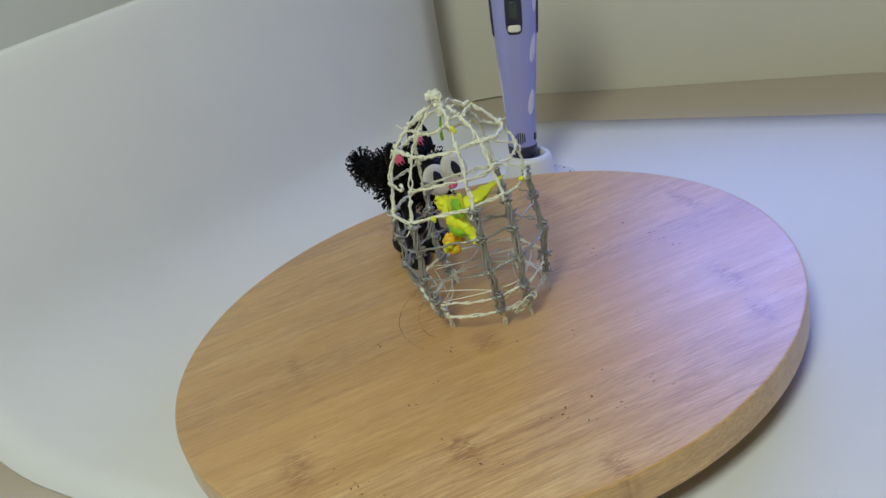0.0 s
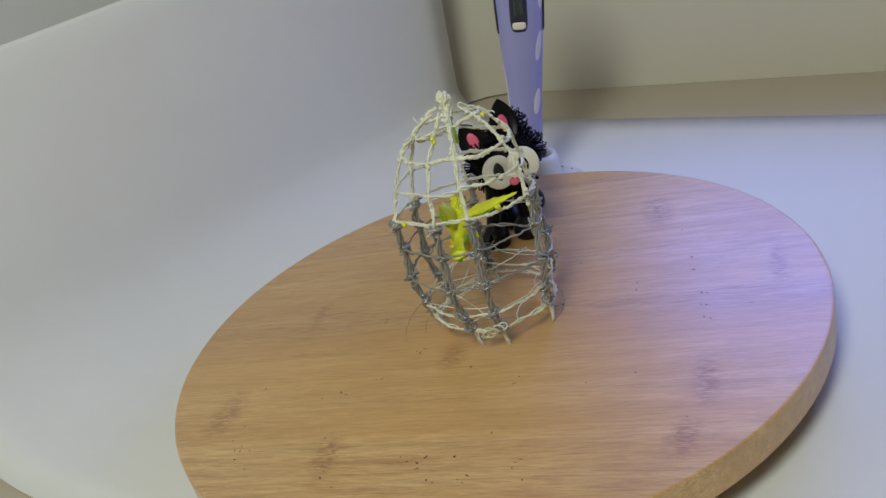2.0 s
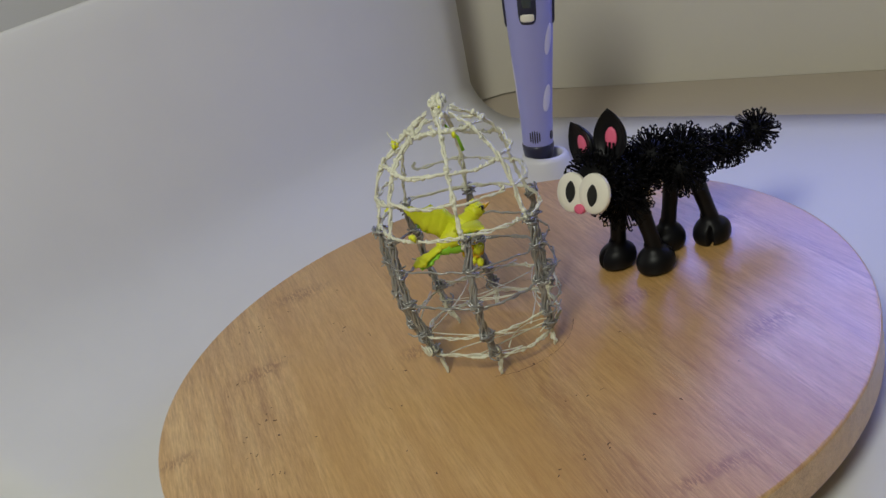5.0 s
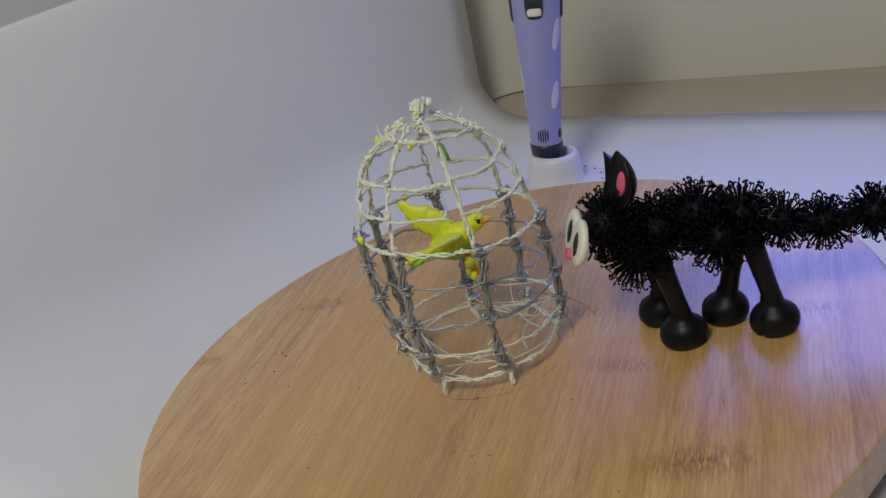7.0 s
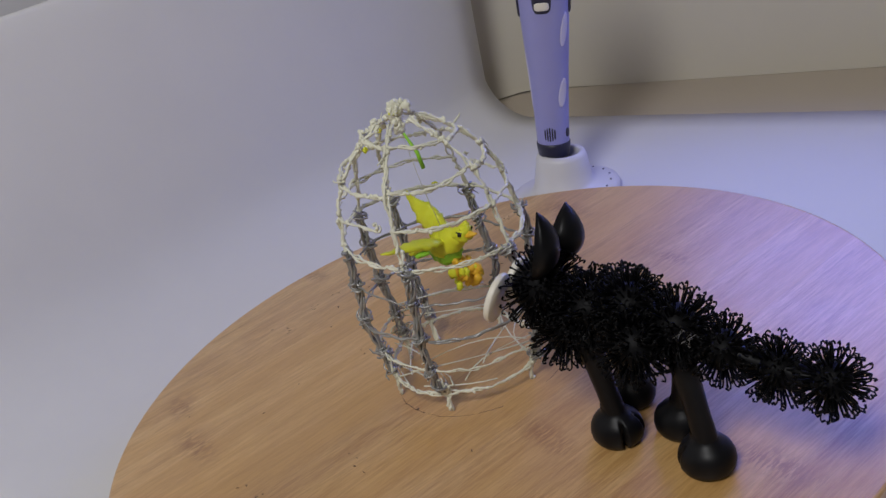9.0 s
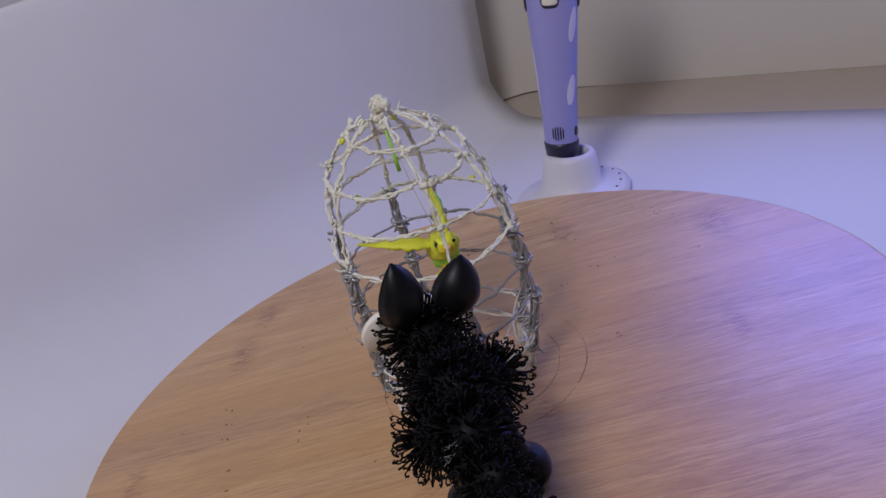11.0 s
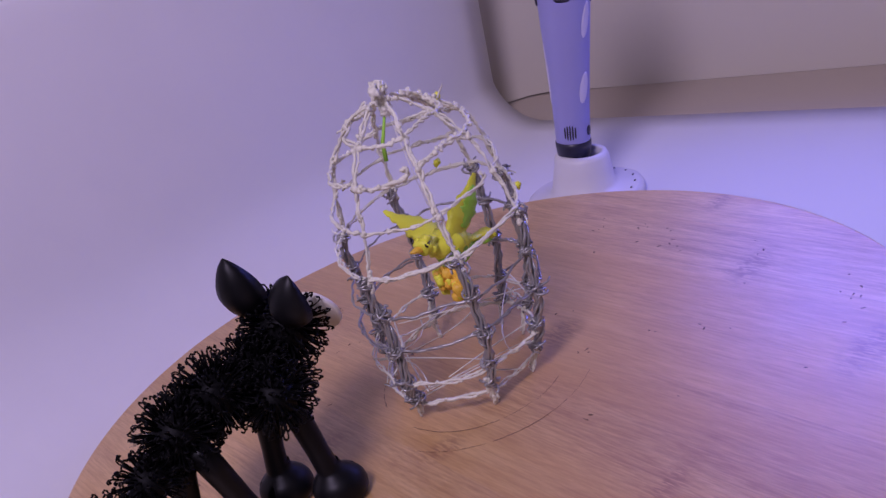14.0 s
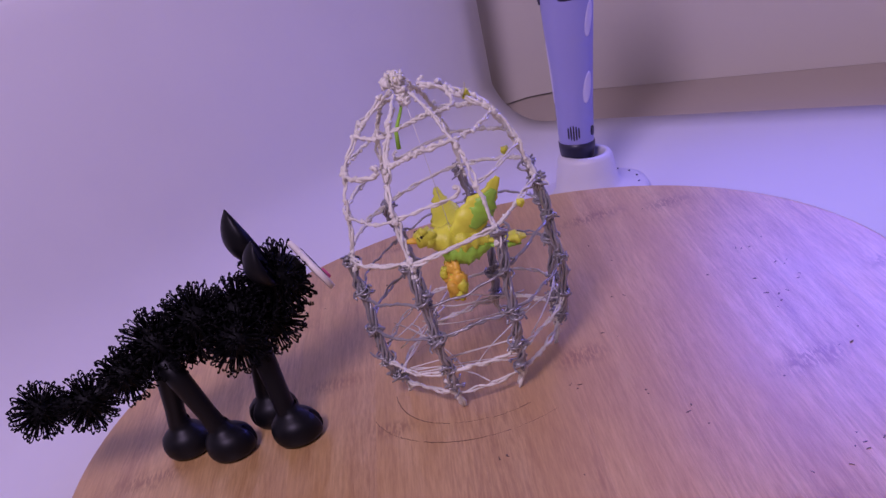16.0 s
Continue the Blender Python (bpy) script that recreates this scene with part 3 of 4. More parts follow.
        part("curl", g, WHITEFIL, cage, "curled loop of off-white filament")
    # loose threads across the floor of the cage
    for k in range(16):
        g = Geo()
        q = rnd.uniform(0, 360)
        z = rnd.uniform(0.010, 0.026)
        a, b = cage_at(q, z), cage_at(q + rnd.uniform(45, 120), z + rnd.uniform(-0.004, 0.004))
        mid = (a + b) / 2 + Vector((rnd.uniform(-14, 14), rnd.uniform(-14, 14), rnd.uniform(-5, 1))) * 0.001
        pts = [a.lerp(mid, s / 5).lerp(mid.lerp(b, s / 5), s / 5) for s in range(6)]
        g.tube(pts, [rnd.uniform(0.00018, 0.00042) for _ in pts], 5)
        part("floor_thread", g, WHITEFIL, cage)
    return cage


# ---- toy bird ----


def toy_bird():
    bird = empty("toy_bird", "small yellow and lime filament bird hanging inside the cage", "toy bird")
    up = Vector((0, 0, 1))
    f = Vector((-0.485, 0.875, 0.0))
    l = Vector((-0.875, -0.485, 0.0))

    def at(x, y, z):
        return Vector((x, y, z))

    def lump(name, line, mat, flat=1.0, way=None, label=""):
        g = Geo()
        pts, rr = [], []
        n = 22
        for k in range(n + 1):
            s = k / n * (len(line) - 1)
            i = min(int(s), len(line) - 2)
            s -= i
            a, b = line[i], line[i + 1]
            p = at(*[a[j] + (b[j] - a[j]) * s for j in range(3)])
            pts.append(p)
            rr.append((a[3] + (b[3] - a[3]) * s) * (1 + 0.28 * noise.noise(p * 330)))
        g.tube(pts, rr, 12, flat, way)
        for i, q in enumerate(g.v):        # doughy surface, drawn stroke over stroke
            c = pts[min(i // 12, n)]
            g.v[i] = c + (q - c) * (1 + 0.3 * noise.noise(q * 420) + 0.28 * noise.noise(q * 1000))
        return part(name, g, mat, bird, label)
    def across(a, b):
        return (Vector(b) - Vector(a)).cross(f)
    lump("body", [(0.0100, -0.0120, 0.0560, 0.0020), (0.0075, -0.0070, 0.0575, 0.0045), (0.0045, -0.0015, 0.0595, 0.0060), (0.0015, 0.0045, 0.0625, 0.0052), (-0.0005, 0.0075, 0.0645, 0.0032)], YELLOW)
    lump("belly", [(0.0105, -0.0125, 0.0540, 0.0015), (0.0070, -0.0065, 0.0540, 0.0050), (0.0035, -0.0005, 0.0555, 0.0052), (0.0010, 0.0040, 0.0580, 0.0020)], LIME, label="lime green belly")
    h = Vector((-0.0014, 0.0088, 0.0655))
    g = Geo()
    g.blob(h, 0.0042, (1, 1, 0.95), 14, 10, 0.5)
    clump(g, h, random.Random(4), 6, 0.0045, 0.0014)
    part("head", g, YELLOW, bird)
    g = Geo()
    g.tube([h + f * 0.003, h + f * 0.0055 + up * 0.0004, h + f * 0.0085 + up * 0.0009], [0.0023, 0.0018, 0.0006], 8, 0.7)
    part("beak", g, ORANGE, bird, "orange filament beak")
    for s in (-1, 1):
        g = Geo()
        c = h + f * 0.0021 + l * 0.0034 * s + up * 0.0014
        g.blob(c, 0.0011, (1, 1, 1), 8, 6)
        g.tube([c - f * 0.0014 + up * 0.001 + l * 0.0002 * s, c + f * 0.0012 + up * 0.0006], 0.0004, 5)
        part("eye", g, BLACK, bird, "black painted eye")
    # two wings raised in a V, their broad sides across the body
    w0, w1 = (0.0030, 0.0000, 0.0625), (0.0112, -0.0212, 0.0795)
    lump("wing", [(0.0020, -0.0020, 0.0620, 0.0035), (0.0055, -0.0085, 0.0670, 0.0070), (0.0080, -0.0140, 0.0720, 0.0060), (0.0100, -0.0185, 0.0765, 0.0030), (0.0115, -0.0220, 0.0805, 0.0014)], YELLOW, 0.34, across(w0, w1), "raised yellow filament wing")
    lump("wing_green", [(0.0060 - 0.0022, -0.0080 - 0.0012, 0.0640, 0.0016), (0.0082 - 0.0022, -0.0110 - 0.0012, 0.0680, 0.0046), (0.0094 - 0.0019, -0.0155 - 0.0010, 0.0725, 0.0036), (0.0106 - 0.0012, -0.0190 - 0.0008, 0.0765, 0.0012)], LIME, 0.34, across(w0, w1), "lime green wing patch")
    v0, v1 = (0.0060, 0.0010, 0.0630), (0.0350, 0.0130, 0.0715)
    lump("wing", [(0.0060, 0.0005, 0.0620, 0.0035), (0.0140, 0.0040, 0.0648, 0.0066), (0.0220, 0.0075, 0.0675, 0.0052), (0.0290, 0.0105, 0.0695, 0.0026), (0.0345, 0.0130, 0.0715, 0.0011)], YELLOW, 0.34, across(v0, v1), "spread yellow filament wing")
    lump("wing_green", [(0.0095, 0.0000, 0.0610, 0.0014), (0.0160, 0.0025, 0.0635, 0.0036), (0.0225, 0.0055, 0.0660, 0.0028), (0.0270, 0.0080, 0.0680, 0.0008)], LIME, 0.42, across(v0, v1), "lime green wing edge")
    lump("tail", [(0.0095, -0.0110, 0.0560, 0.0024), (0.0125, -0.0165, 0.0545, 0.0030), (0.0150, -0.0215, 0.0530, 0.0042), (0.0168, -0.0250, 0.0520, 0.0022)], YELLOW, 0.45, (0, 0, 1), "yellow filament tail")
    lump("tail_green", [(0.0100, -0.0120, 0.0535, 0.0018), (0.0135, -0.0180, 0.0515, 0.0036), (0.0160, -0.0225, 0.0495, 0.0016)], LIME, 0.45, (0, 0, 1), "lime green tail edge")
    rnd = random.Random(8)
    for s, dz in ((-1, 0.0), (1, 0.0025)):        # crumpled feet, stroke heaped on stroke
        g = Geo()
        g.tube([at(0.003, 0.0015, 0.057), at(0.0018 + 0.0018 * s, 0.0015 + 0.001 * s, 0.050), at(0.0008 + 0.0024 * s, 0.0020 + 0.0013 * s, 0.0455 + dz)], [0.0012, 0.0016, 0.002], 8)
        clump(g, at(0.0010 + 0.0024 * s, 0.0018 + 0.0013 * s, 0.0470 + dz), rnd, 6, 0.0026, 0.0020)
        clump(g, at(0.0004 + 0.0030 * s, 0.0026 + 0.0016 * s, 0.0425 + dz), rnd, 9, 0.0042, 0.0020)
        foot = part("foot", g, ORANGE, bird, "orange filament foot")
        g = Geo()
        clump(g, at(0.0004 + 0.0034 * s, 0.0024 + 0.0016 * s, 0.0425 + dz), rnd, 6, 0.0052, 0.0017)
        part("toe", g, YELLOW, foot, "yellow filament toe")
    g = Geo()
    g.tube([at(0.0045, 0.0, 0.064), at(0.008, 0.0025, 0.09), at(CX, CY, 0.121)], 0.00016, 5)
    part("thread", g, WHITEFIL, bird, "thin pale hanging thread")
    g = Geo()
    c = Vector((CX, CY, 0.0))
    g.tube([c + up * 0.119, c + f * 0.003 + up * 0.113, c + f * 0.0065 + up * 0.107, c + f * 0.0075 + up * 0.100], [0.0005, 0.0006, 0.0008, 0.0009], 6)
    part("green_strand", g, LIME, bird, "lime filament strand under the dome")
    return bird


# ---- toy cat ----
HEAD = 292
CATX, CATY = -0.0345, 0.0987


def cat_at(s, off, z):
    a = radians(HEAD)
    return Vector((CATX + s * math.cos(a) - off * math.sin(a), CATY + s * math.sin(a) + off * math.cos(a), z))


def spiky(c, core, reach, n, rnd, squash=(1, 1, 1), bare=None):
    """A soft rubber ball with hooked, knob-ended bristles all round."""
    g = Geo()
    c = Vector(c)
    g.blob(c, core, squash, 14, 10, 0.08)
    for k in range(n):
        z = 1 - 2 * (k + 0.5) / n
        q = 2.39996 * k
        d = Vector((math.sqrt(1 - z * z) * math.cos(q), math.sqrt(1 - z * z) * math.sin(q), z))
        d = (d + Vector((rnd.uniform(-1, 1), rnd.uniform(-1, 1), rnd.uniform(-1, 1))) * 0.13).normalized()
        if bare and d.dot(bare) > 0.6:        # no bristles behind the face
            continue
        dd = Vector((d.x * squash[0], d.y * squash[1], d.z * squash[2]))
        side = d.orthogonal().normalized()
        side = (side * math.cos(k) + d.cross(side) * math.sin(k)) * 0.0013
        ln = reach * rnd.uniform(0.86, 1.08)
        p0, p1 = c + dd * core * 0.92, c + dd * (ln - 0.0012)
        p1 += side * 0.4 * rnd.uniform(-1, 1)
        g.tube([p0, p1, p1 + d * 0.0009 + side * 0.25, p1 + d * 0.0013 + side * 0.85, p1 + d * 0.0004 + side * 1.35],
               [0.00040, 0.00029, 0.00034, 0.00040, 0.00044], 4)
    return g


def leaf(base, tip, wide, facing, hollow, n=9):
    """A pointed ear: a leaf-shaped shell, dished on the side that it faces."""
    g = Geo()
    base, tip = Vector(base), Vector(tip)
    ax = tip - base
    fz = Vector(facing)
    fz = (fz - ax.normalized() * fz.dot(ax.normalized())).normalized()
    sx = ax.normalized().cross(fz)
    m = 12
    for i in range(n + 1):
        s = i / n
        w = wide * (math.sin(math.pi * (0.16 + 0.84 * s)) ** 0.75 if s < 1 else 0.03)
        for k in range(m):
            q = 2 * math.pi * k / m
            y = math.sin(q)
            depth = (0.95 if y < 0 else hollow) * w * y
            g.v.append(base + ax * s + sx * math.cos(q) * w + fz * depth - fz * 0.18 * w)
    for i in range(n):
        for k in range(m):
            k2 = (k + 1) % m
            g.f.append((i * m + k, i * m + k2, (i + 1) * m + k2, (i + 1) * m + k))
    g.f += [tuple(reversed(range(m))), tuple(n * m + k for k in range(m))]
    return g


def disc(c, facing, rx, ry, thick, up=(0, 0, 1), pointed=1.0, seg=28):
    g = Geo()
    fz = Vector(facing).normalized()
    ux = Vector(up).cross(fz).normalized()
    uy = fz.cross(ux)
    c = Vector(c)
    rows = ((0.97, -1.0), (1.0, -0.7), (1.0, 0.5), (0.95, 0.9), (0.6, 1.0), (0.05, 1.02))
    for r, d in rows:
        for k in range(seg):
            q = 2 * math.pi * k / seg
            cx = math.copysign(abs(math.cos(q)) ** pointed, math.cos(q))
            g.v.append(c + ux * cx * rx * r + uy * math.sin(q) * ry * r + fz * d * thick)
    for i in range(len(rows) - 1):
        for k in range(seg):
            k2 = (k + 1) % seg
            g.f.append((i * seg + k, i * seg + k2, (i + 1) * seg + k2, (i + 1) * seg + k))
    g.f += [tuple(reversed(range(seg))), tuple((len(rows) - 1) * seg + k for k in range(seg))]
    return g


FACE, TILT = 312, 22


def toy_cat():
    rnd = random.Random(3)
    cat = empty("toy_cat", "black rubber toy cat with bristly body, cream eyes and pink nose", "toy cat")
    head_c = Vector((-0.0120, 0.0705, 0.0620))
    for name, p, core, reach, n in (("tail_ball", (-0.0700, -0.0090, 0.0445), 0.0062, 0.0120, 190), ("tail_ball", (-0.0510, -0.0095, 0.0420), 0.0065, 0.0122, 190), ("tail_ball", (-0.0340, -0.0055, 0.0470), 0.0070, 0.0124, 190),
                                    ("body_ball", (-0.0190, -0.0015, 0.0535), 0.0085, 0.0152, 300), ("body_ball", (-0.0010, 0.0000, 0.0580), 0.0088, 0.0152, 300), ("body_ball", (0.0155, 0.0030, 0.0545), 0.0092, 0.0156, 300),
                                    ("chest_ball", (0.0245, 0.0075, 0.0465), 0.0085, 0.0155, 270), ("shoulder_ball", (0.0140, -0.0105, 0.0500), 0.0080, 0.0145, 240), ("hip_ball", (-0.0100, 0.0095, 0.0500), 0.0080, 0.0145, 240)):
        part(name, spiky(cat_at(p[0], p[1] + 0.003, p[2]), core, reach, n, rnd), SPIKE, cat)
    part("head", spiky(head_c, 0.0110, 0.0172, 380, rnd, (1.0, 1.0, 0.9), Vector((math.cos(radians(FACE)), math.sin(radians(FACE)), 0.15))), SPIKE, cat)
    # backbone joining the balls
    g = Geo()
    g.tube([cat_at(-0.0720, -0.0060, 0.0445), cat_at(-0.0510, -0.0065, 0.0420), cat_at(-0.0340, -0.0025, 0.0470), cat_at(-0.0190, 0.0015, 0.0535), cat_at(-0.0010, 0.003, 0.058), cat_at(0.0155, 0.006, 0.0545), head_c], 0.004, 8)
    part("backbone", g, RUBBER, cat)
    # a scrap of pale fluff caught in the bristles
    g = Geo()
    for k in range(7):
        p = cat_at(-0.029, 0.009, 0.056) + Vector((rnd.uniform(-1, 1), rnd.uniform(-1, 1), rnd.uniform(-1, 1))) * 0.002
        g.tube([p, p + Vector((rnd.uniform(-2, 2), rnd.uniform(-2, 2), rnd.uniform(-1, 2))) * 0.001, p + Vector((rnd.uniform(-3, 3), rnd.uniform(-3, 3), rnd.uniform(-1, 3))) * 0.0012], [0.00012, 0.00018, 0.00008], 4)
    part("fluff", g, DUST, cat, "scrap of pale fluff")
    # legs with round feet
    for top, foot, slits in (((0.0175, 0.0105, 0.050), (0.0105, 0.0100), (148, 212)), ((0.0190, -0.0020, 0.050), (0.0215, -0.0100), (0,)), ((-0.0200, 0.0040, 0.050), (-0.0275, 0.0060), (45,)), ((-0.0175, -0.0050, 0.050), (-0.0070, -0.0060), (0,))):
        t0, ft = cat_at(*top), cat_at(*foot, 0.0)
        g = Geo()
        k0 = ft + Vector((0, 0, 0.010))
        g.tube([t0, t0.lerp(k0, 0.3), t0.lerp(k0, 0.7), k0, ft + Vector((0, 0, 0.006))], [0.0050, 0.0046, 0.0041, 0.0044, 0.005], 12)
        leg = part("leg", g, RUBBER, cat, "smooth black rubber leg")
        g = Geo()
        a = radians(HEAD)
        m = Matrix.Rotation(a, 3, "Z")
        base = ft + Vector((math.cos(a), math.sin(a), 0)) * 0.0012
        prof = [(0.0, 0.0002), (0.0070, 0.0002), (0.0086, 0.0010), (0.0096, 0.0028), (0.0099, 0.0050), (0.0096, 0.0074), (0.0087, 0.0096), (0.0072, 0.0113), (0.0056, 0.0126), (0.0045, 0.0140), (0.0042, 0.0160)]
        g.lathe(prof, 72)
        for i, q in enumerate(g.v):
            up = q.z
            q = Vector((q.x * 1.06 + 0.0006, q.y * 0.97, q.z))
            turn = math.degrees(math.atan2(q.y, q.x))
            if up < 0.0108 and any(abs((turn - w + 180) % 360 - 180) < 5 for w in slits):      # slits between the toes
                q.x, q.y = q.x * 0.5, q.y * 0.5
            lean = (t0 - k0) * max(0.0, (up - 0.010) / (t0.z - k0.z))
            g.v[i] = base.lerp(ft, min(1.0, up / 0.015)) + m @ q + Vector((lean.x, lean.y, 0))
        part("paw", g, RUBBER, leg, "round black rubber paw with a toe slit")
    # face plate
    a = radians(FACE)
    t = radians(TILT)
    fwd = Vector((math.cos(a) * math.cos(t), math.sin(a) * math.cos(t), math.sin(t)))
    lat = Vector((-math.sin(a), math.cos(a), 0))
    upv = fwd.cross(lat)
    fc = Vector((-0.0011, 0.0614, 0.0612))
    for s in (-1, 1):
        eye = part("eye", disc(fc + lat * 0.0074 * s + upv * 0.0006 * s + fwd * 0.0003 * s, fwd, 0.0093, 0.0098, 0.0013), EYEWHITE, cat, "large flat cream plastic eye")
        part("pupil", disc(fc + lat * 0.0072 * s - upv * 0.0003 + fwd * (0.0003 * s + 0.0015), fwd, 0.0031, 0.0054, 0.0002, pointed=1.5), BLACK, eye, "black almond pupil")
    g = disc(fc - upv * 0.0078 + fwd * 0.0016, fwd, 0.0030, 0.0024, 0.0012)
    part("nose", g, PINK, cat, "small pink rubber nose")
    # ears
    for s in (-1, 1):
        b = head_c + lat * (0.0092 * s - 0.002) + Vector((0, 0, 0.0085 + 0.002 * s)) - fwd * 0.002
        tip = Vector((-0.0137, 0.0815, 0.0955)) if s > 0 else Vector((-0.0307, 0.0640, 0.0872))
        ear = fixed_normals(part("ear", leaf(b, tip, 0.0086, fwd + lat * 0.25 * s, -0.30), RUBBER, cat, "pointed black rubber ear"))
        ax = (tip - b)
        fz = fwd + lat * 0.25 * s
        fz = (fz - ax.normalized() * fz.dot(ax.normalized())).normalized()
        part("inner_ear", disc(b + ax * 0.42 - fz * 0.0036, fz, 0.0030, 0.0052, 0.0006, ax), PINK, ear, "pink rubber inner ear")
        for k in (-1, 0, 1):       # short black bristles lying over the pink
            g = Geo()
            p = b + ax * 0.12 + lat * 0.0024 * k
            g.tube([p - fz * 0.0012, p + ax * 0.15 - fz * 0.0016, p + ax * 0.22 - fz * 0.0018], [0.0006, 0.0005, 0.0006], 5)
            part("bristle", g, SPIKE, ear)
    return cat


# ---- 3D pen and its stand ----
PEN0, PENTOP = Vector((0.0640, 0.229, 0.000)), Vector((0.0925, 0.2325, 0.183))
PENRAD = ((0.0, 0.0100), (0.004, 0.0106), (0.03, 0.0116), (0.055, 0.0131), (0.08, 0.0149), (0.1, 0.0162), (0.12, 0.0171), (0.15, 0.0178), (0.175, 0.0165), (0.183, 0.0120), (0.185, 0.004))


def pen_m():
    z = (PENTOP - PEN0).normalized()
    toward = Vector((0.03, -0.41, 0.24)) - PEN0
    x = z.cross(toward).normalized()
    y = z.cross(x)
    m = Matrix((x, y, z)).transposed().to_4x4()
    m.translation = PEN0
    return m


def pen_r(z):
    for (z0, r0), (z1, r1) in zip(PENRAD, PENRAD[1:]):
        if z <= z1:
            return r0 + (r1 - r0) * (z - z0) / (z1 - z0)
    return 0.004


def pen_patch(zc, deg, hz, hw, lift=0.0003, corner=0.5, seg=28, lean=0.0):
    """A thin rounded patch that hugs the pen's barrel; deg 0 faces the front."""
    g = Geo()
    for r, l in ((1.0, -0.0004), (1.0, lift * 0.6), (0.93, lift), (0.55, lift), (0.02, lift)):
        for k in range(seg):
            q = 2 * math.pi * k / seg
            cx = math.copysign(abs(math.cos(q)) ** corner, math.cos(q)) * r * hw
            cz = math.copysign(abs(math.sin(q)) ** corner, math.sin(q)) * r * hz
            cx += lean * cz
            z = zc + cz
            rr = pen_r(z)
            a = radians(deg) + cx / rr
            g.v.append(Vector(((rr + l) * math.sin(a), -(rr + l) * math.cos(a), z)))
    n = 5
    for i in range(n - 1):
        for k in range(seg):
            k2 = (k + 1) % seg
            g.f.append((i * seg + k, i * seg + k2, (i + 1) * seg + k2, (i + 1) * seg + k))
    g.f.append(tuple((n - 1) * seg + k for k in range(seg)))
    return g


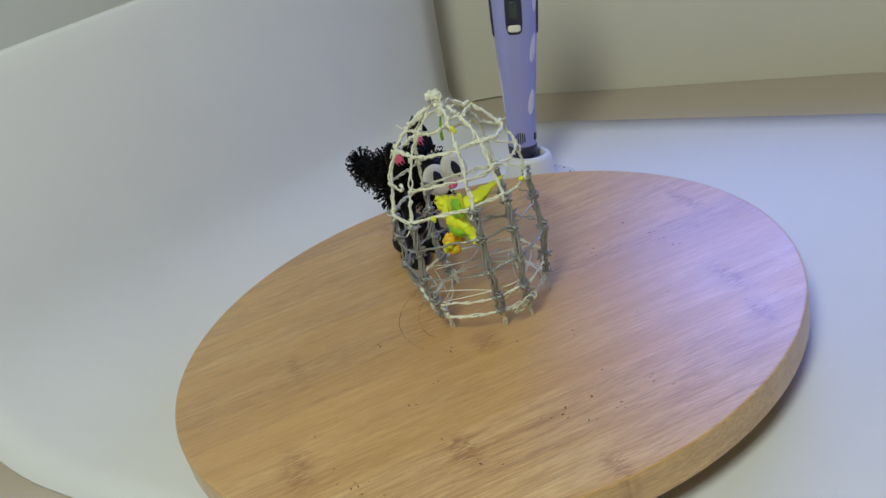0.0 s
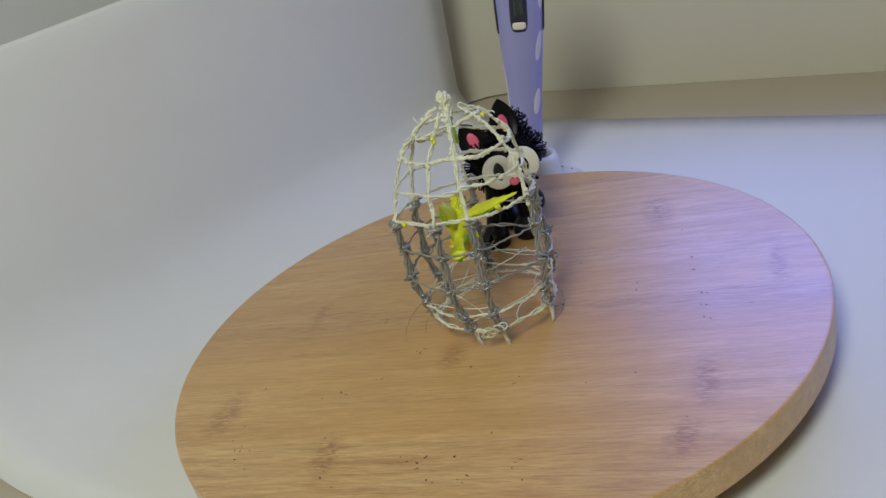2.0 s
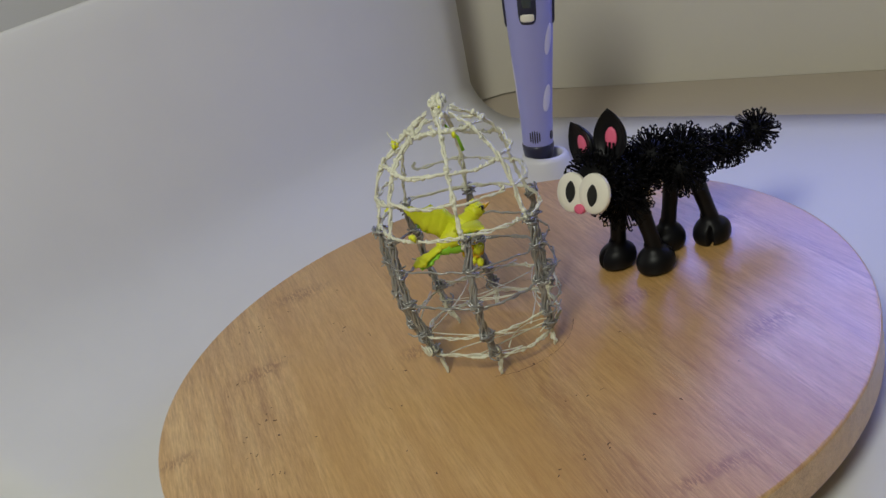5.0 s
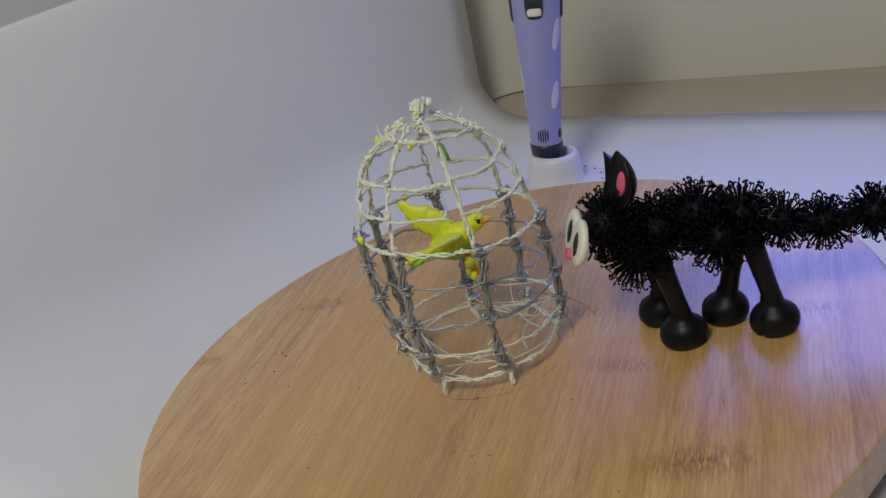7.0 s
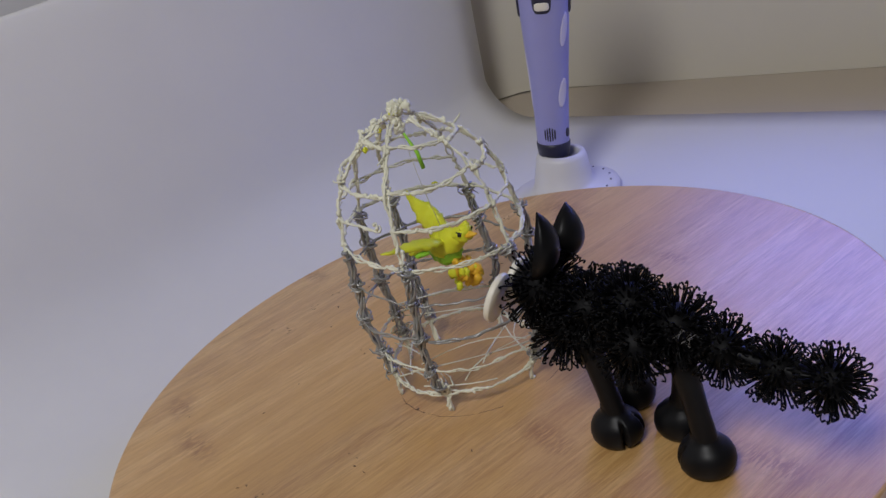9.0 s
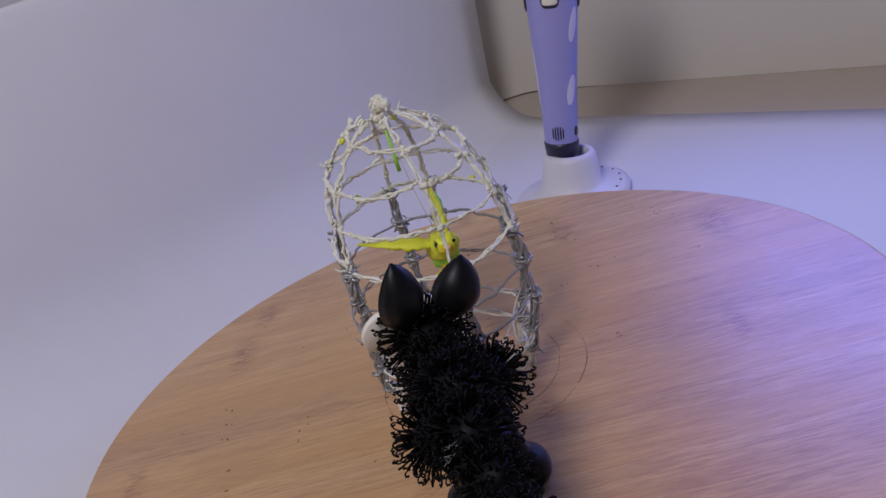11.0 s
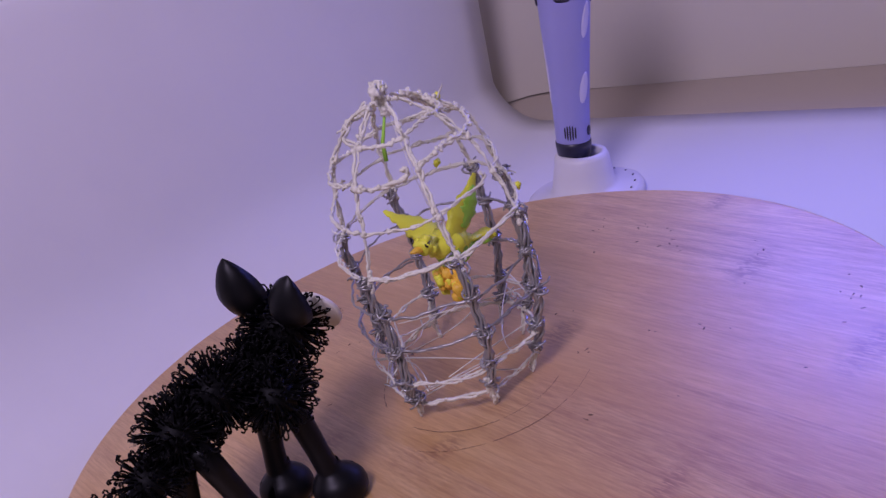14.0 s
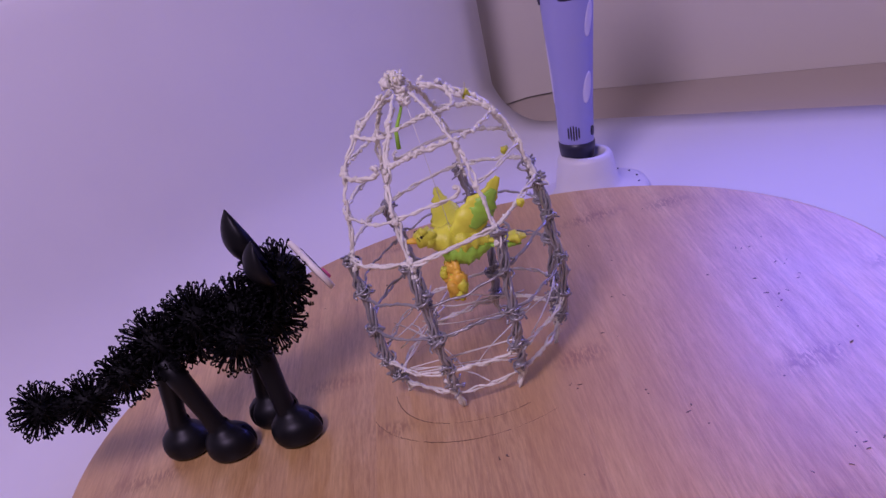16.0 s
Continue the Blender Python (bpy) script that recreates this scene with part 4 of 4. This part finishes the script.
def drawing_pen():
    pen = empty("drawing_pen", "lilac 3D drawing pen with pale petals standing in a holder", "3D pen")
    m = pen_m()
    # barrel pieces are made upright, then leaned; front is -y
    dense = []
    for (z0, r0), (z1, r1) in zip(PENRAD, PENRAD[1:]):
        dense += [(r0 + (r1 - r0) * k / 3, z0 + (z1 - z0) * k / 3) for k in range(3)]
    g = Geo()
    g.lathe([(0.0, 0.0)] + [(r, z) for r, z in dense if z >= 0.0] + [(0.0005, 0.185)], 40)
    part("barrel", g.moved(m), LILAC, pen)
    g = Geo()
    g.lathe([(0.0, -0.006), (0.008, -0.006), (0.0104, -0.001), (0.0112, 0.0045), (0.0114, 0.0078), (0.0108, 0.0082)], 40)
    part("tip_collar", g.moved(m), NAVY, pen, "dark navy collar at the tip")
    for k in range(5):
        hz = (0.0036, 0.0046, 0.0049, 0.0046, 0.0036)[k]
        part("grill_slot", pen_patch(0.0155, -9 + (k - 2) * 8.5, hz, 0.00052, 0.0002, 0.6, 12).moved(m), NAVY, pen)
    part("side_button", pen_patch(0.015, 62, 0.0031, 0.0018, 0.0007, 0.8).moved(m), NAVY, pen, "small dark round side button")
    panel = part("control_panel", pen_patch(0.1135, -4, 0.0175, 0.0062, 0.0006, 0.45).moved(m), NAVY, pen, "dark control panel with display")
    part("display", pen_patch(0.1135, -4, 0.0065, 0.0032, 0.0009, 0.3).moved(m), GLASS, panel, "small dark display")
    for z in (0.1005, 0.1262):
        part("button", pen_patch(z, -4, 0.0026, 0.0046, 0.0012, 0.55).moved(m), EYEWHITE, panel, "white oval button")
    for d in (-88, 86):
        part("side_grip", pen_patch(0.128, d, 0.035, 0.0035, 0.0012, 0.4).moved(m), NAVY, pen, "long dark side grip")
    for z, d, hz, hw, ln in ((0.084, 52, 0.0105, 0.0032, 0.18), (0.043, 44, 0.0095, 0.0033, 0.16), (0.052, -84, 0.019, 0.0030, 0.0), (0.139, 30, 0.008, 0.003, 0.1), (0.118, 62, 0.008, 0.003, 0.1)):
        part("petal", pen_patch(z, d, hz, hw, 0.00022, 1.0, 24, ln).moved(m), PALE, pen, "pale petal print")
    stand = empty("pen_stand", "white plastic pen holder with a sloping collar and round foot", "pen stand")
    g = Geo()
    c = (0.065, 0.229, FLOOR)
    g.lathe([(0.0, 0.0004), (0.0365, 0.0004), (0.0380, 0.0014), (0.0384, 0.0045), (0.0375, 0.0070), (0.034, 0.0082), (0.0235, 0.0098), (0.0205, 0.0125), (0.0188, 0.022), (0.0172, 0.031), (0.0158, 0.0338), (0.0138, 0.0345), (0.0122, 0.0335), (0.0115, 0.029), (0.0115, 0.012), (0.0, 0.011)], 56, c)
    for i, q in enumerate(g.v):        # the collar leans the way the pen leans
        h = max(0.0, q.z - FLOOR - 0.010)
        g.v[i] = q + Vector((0.14 * h, 0.0, 0.10 * h * (c[0] - q.x) / 0.017 * 0.9))
    part("holder", g, STANDMAT, stand)
    for k in range(7):
        g = Geo()
        q = radians(-52 + 19 * k)
        p = Vector((c[0] + 0.0325 * math.cos(q), c[1] + 0.0325 * math.sin(q), FLOOR + 0.0086))
        g.tube([p, p + Vector((0, 0, 0.0004))], 0.0007, 8)
        part("mark", g, NAVY, stand, "tiny dark dot on the foot")
    return pen, stand


board, cage, bird, cat = turntable(), birdcage(), toy_bird(), toy_cat()
drawing_pen()

# turn of the board, in degrees
TURN = (
    (0, -5.47),
    (0.5, -13.91),
    (1, -22.31),
    (1.5, -30.63),
    (2, -38.97),
    (2.5, -47.48),
    (3, -56.22),
    (3.5, -65.13),
    (4, -74.09),
    (5, -92.01),
    (5.75, -105.47),
    (6.5, -118.97),
    (7, -127.99),
    (7.5, -136.98),
    (8, -145.84),
    (8.5, -154.57),
    (9, -163.20),
    (10, -180.41),
    (10.75, -193.32),
    (11.5, -206.23),
    (12, -214.84),
    (12.5, -223.47),
    (13, -232.19),
    (13.5, -241.06),
    (14, -250.10),
    (14.5, -259.30),
    (15, -268.62),
    (15.5, -278.03),
    (16, -287.45),
)


def axis(a):
    q = radians(a)
    return OX * math.cos(q) - OY * math.sin(q), OX * math.sin(q) + OY * math.cos(q)


def motions():
    for thing in (board, cage, bird, cat):
        walk(thing, [(t, pose(*axis(a), 0, 0, 0, a)) for t, a in TURN])


motions()
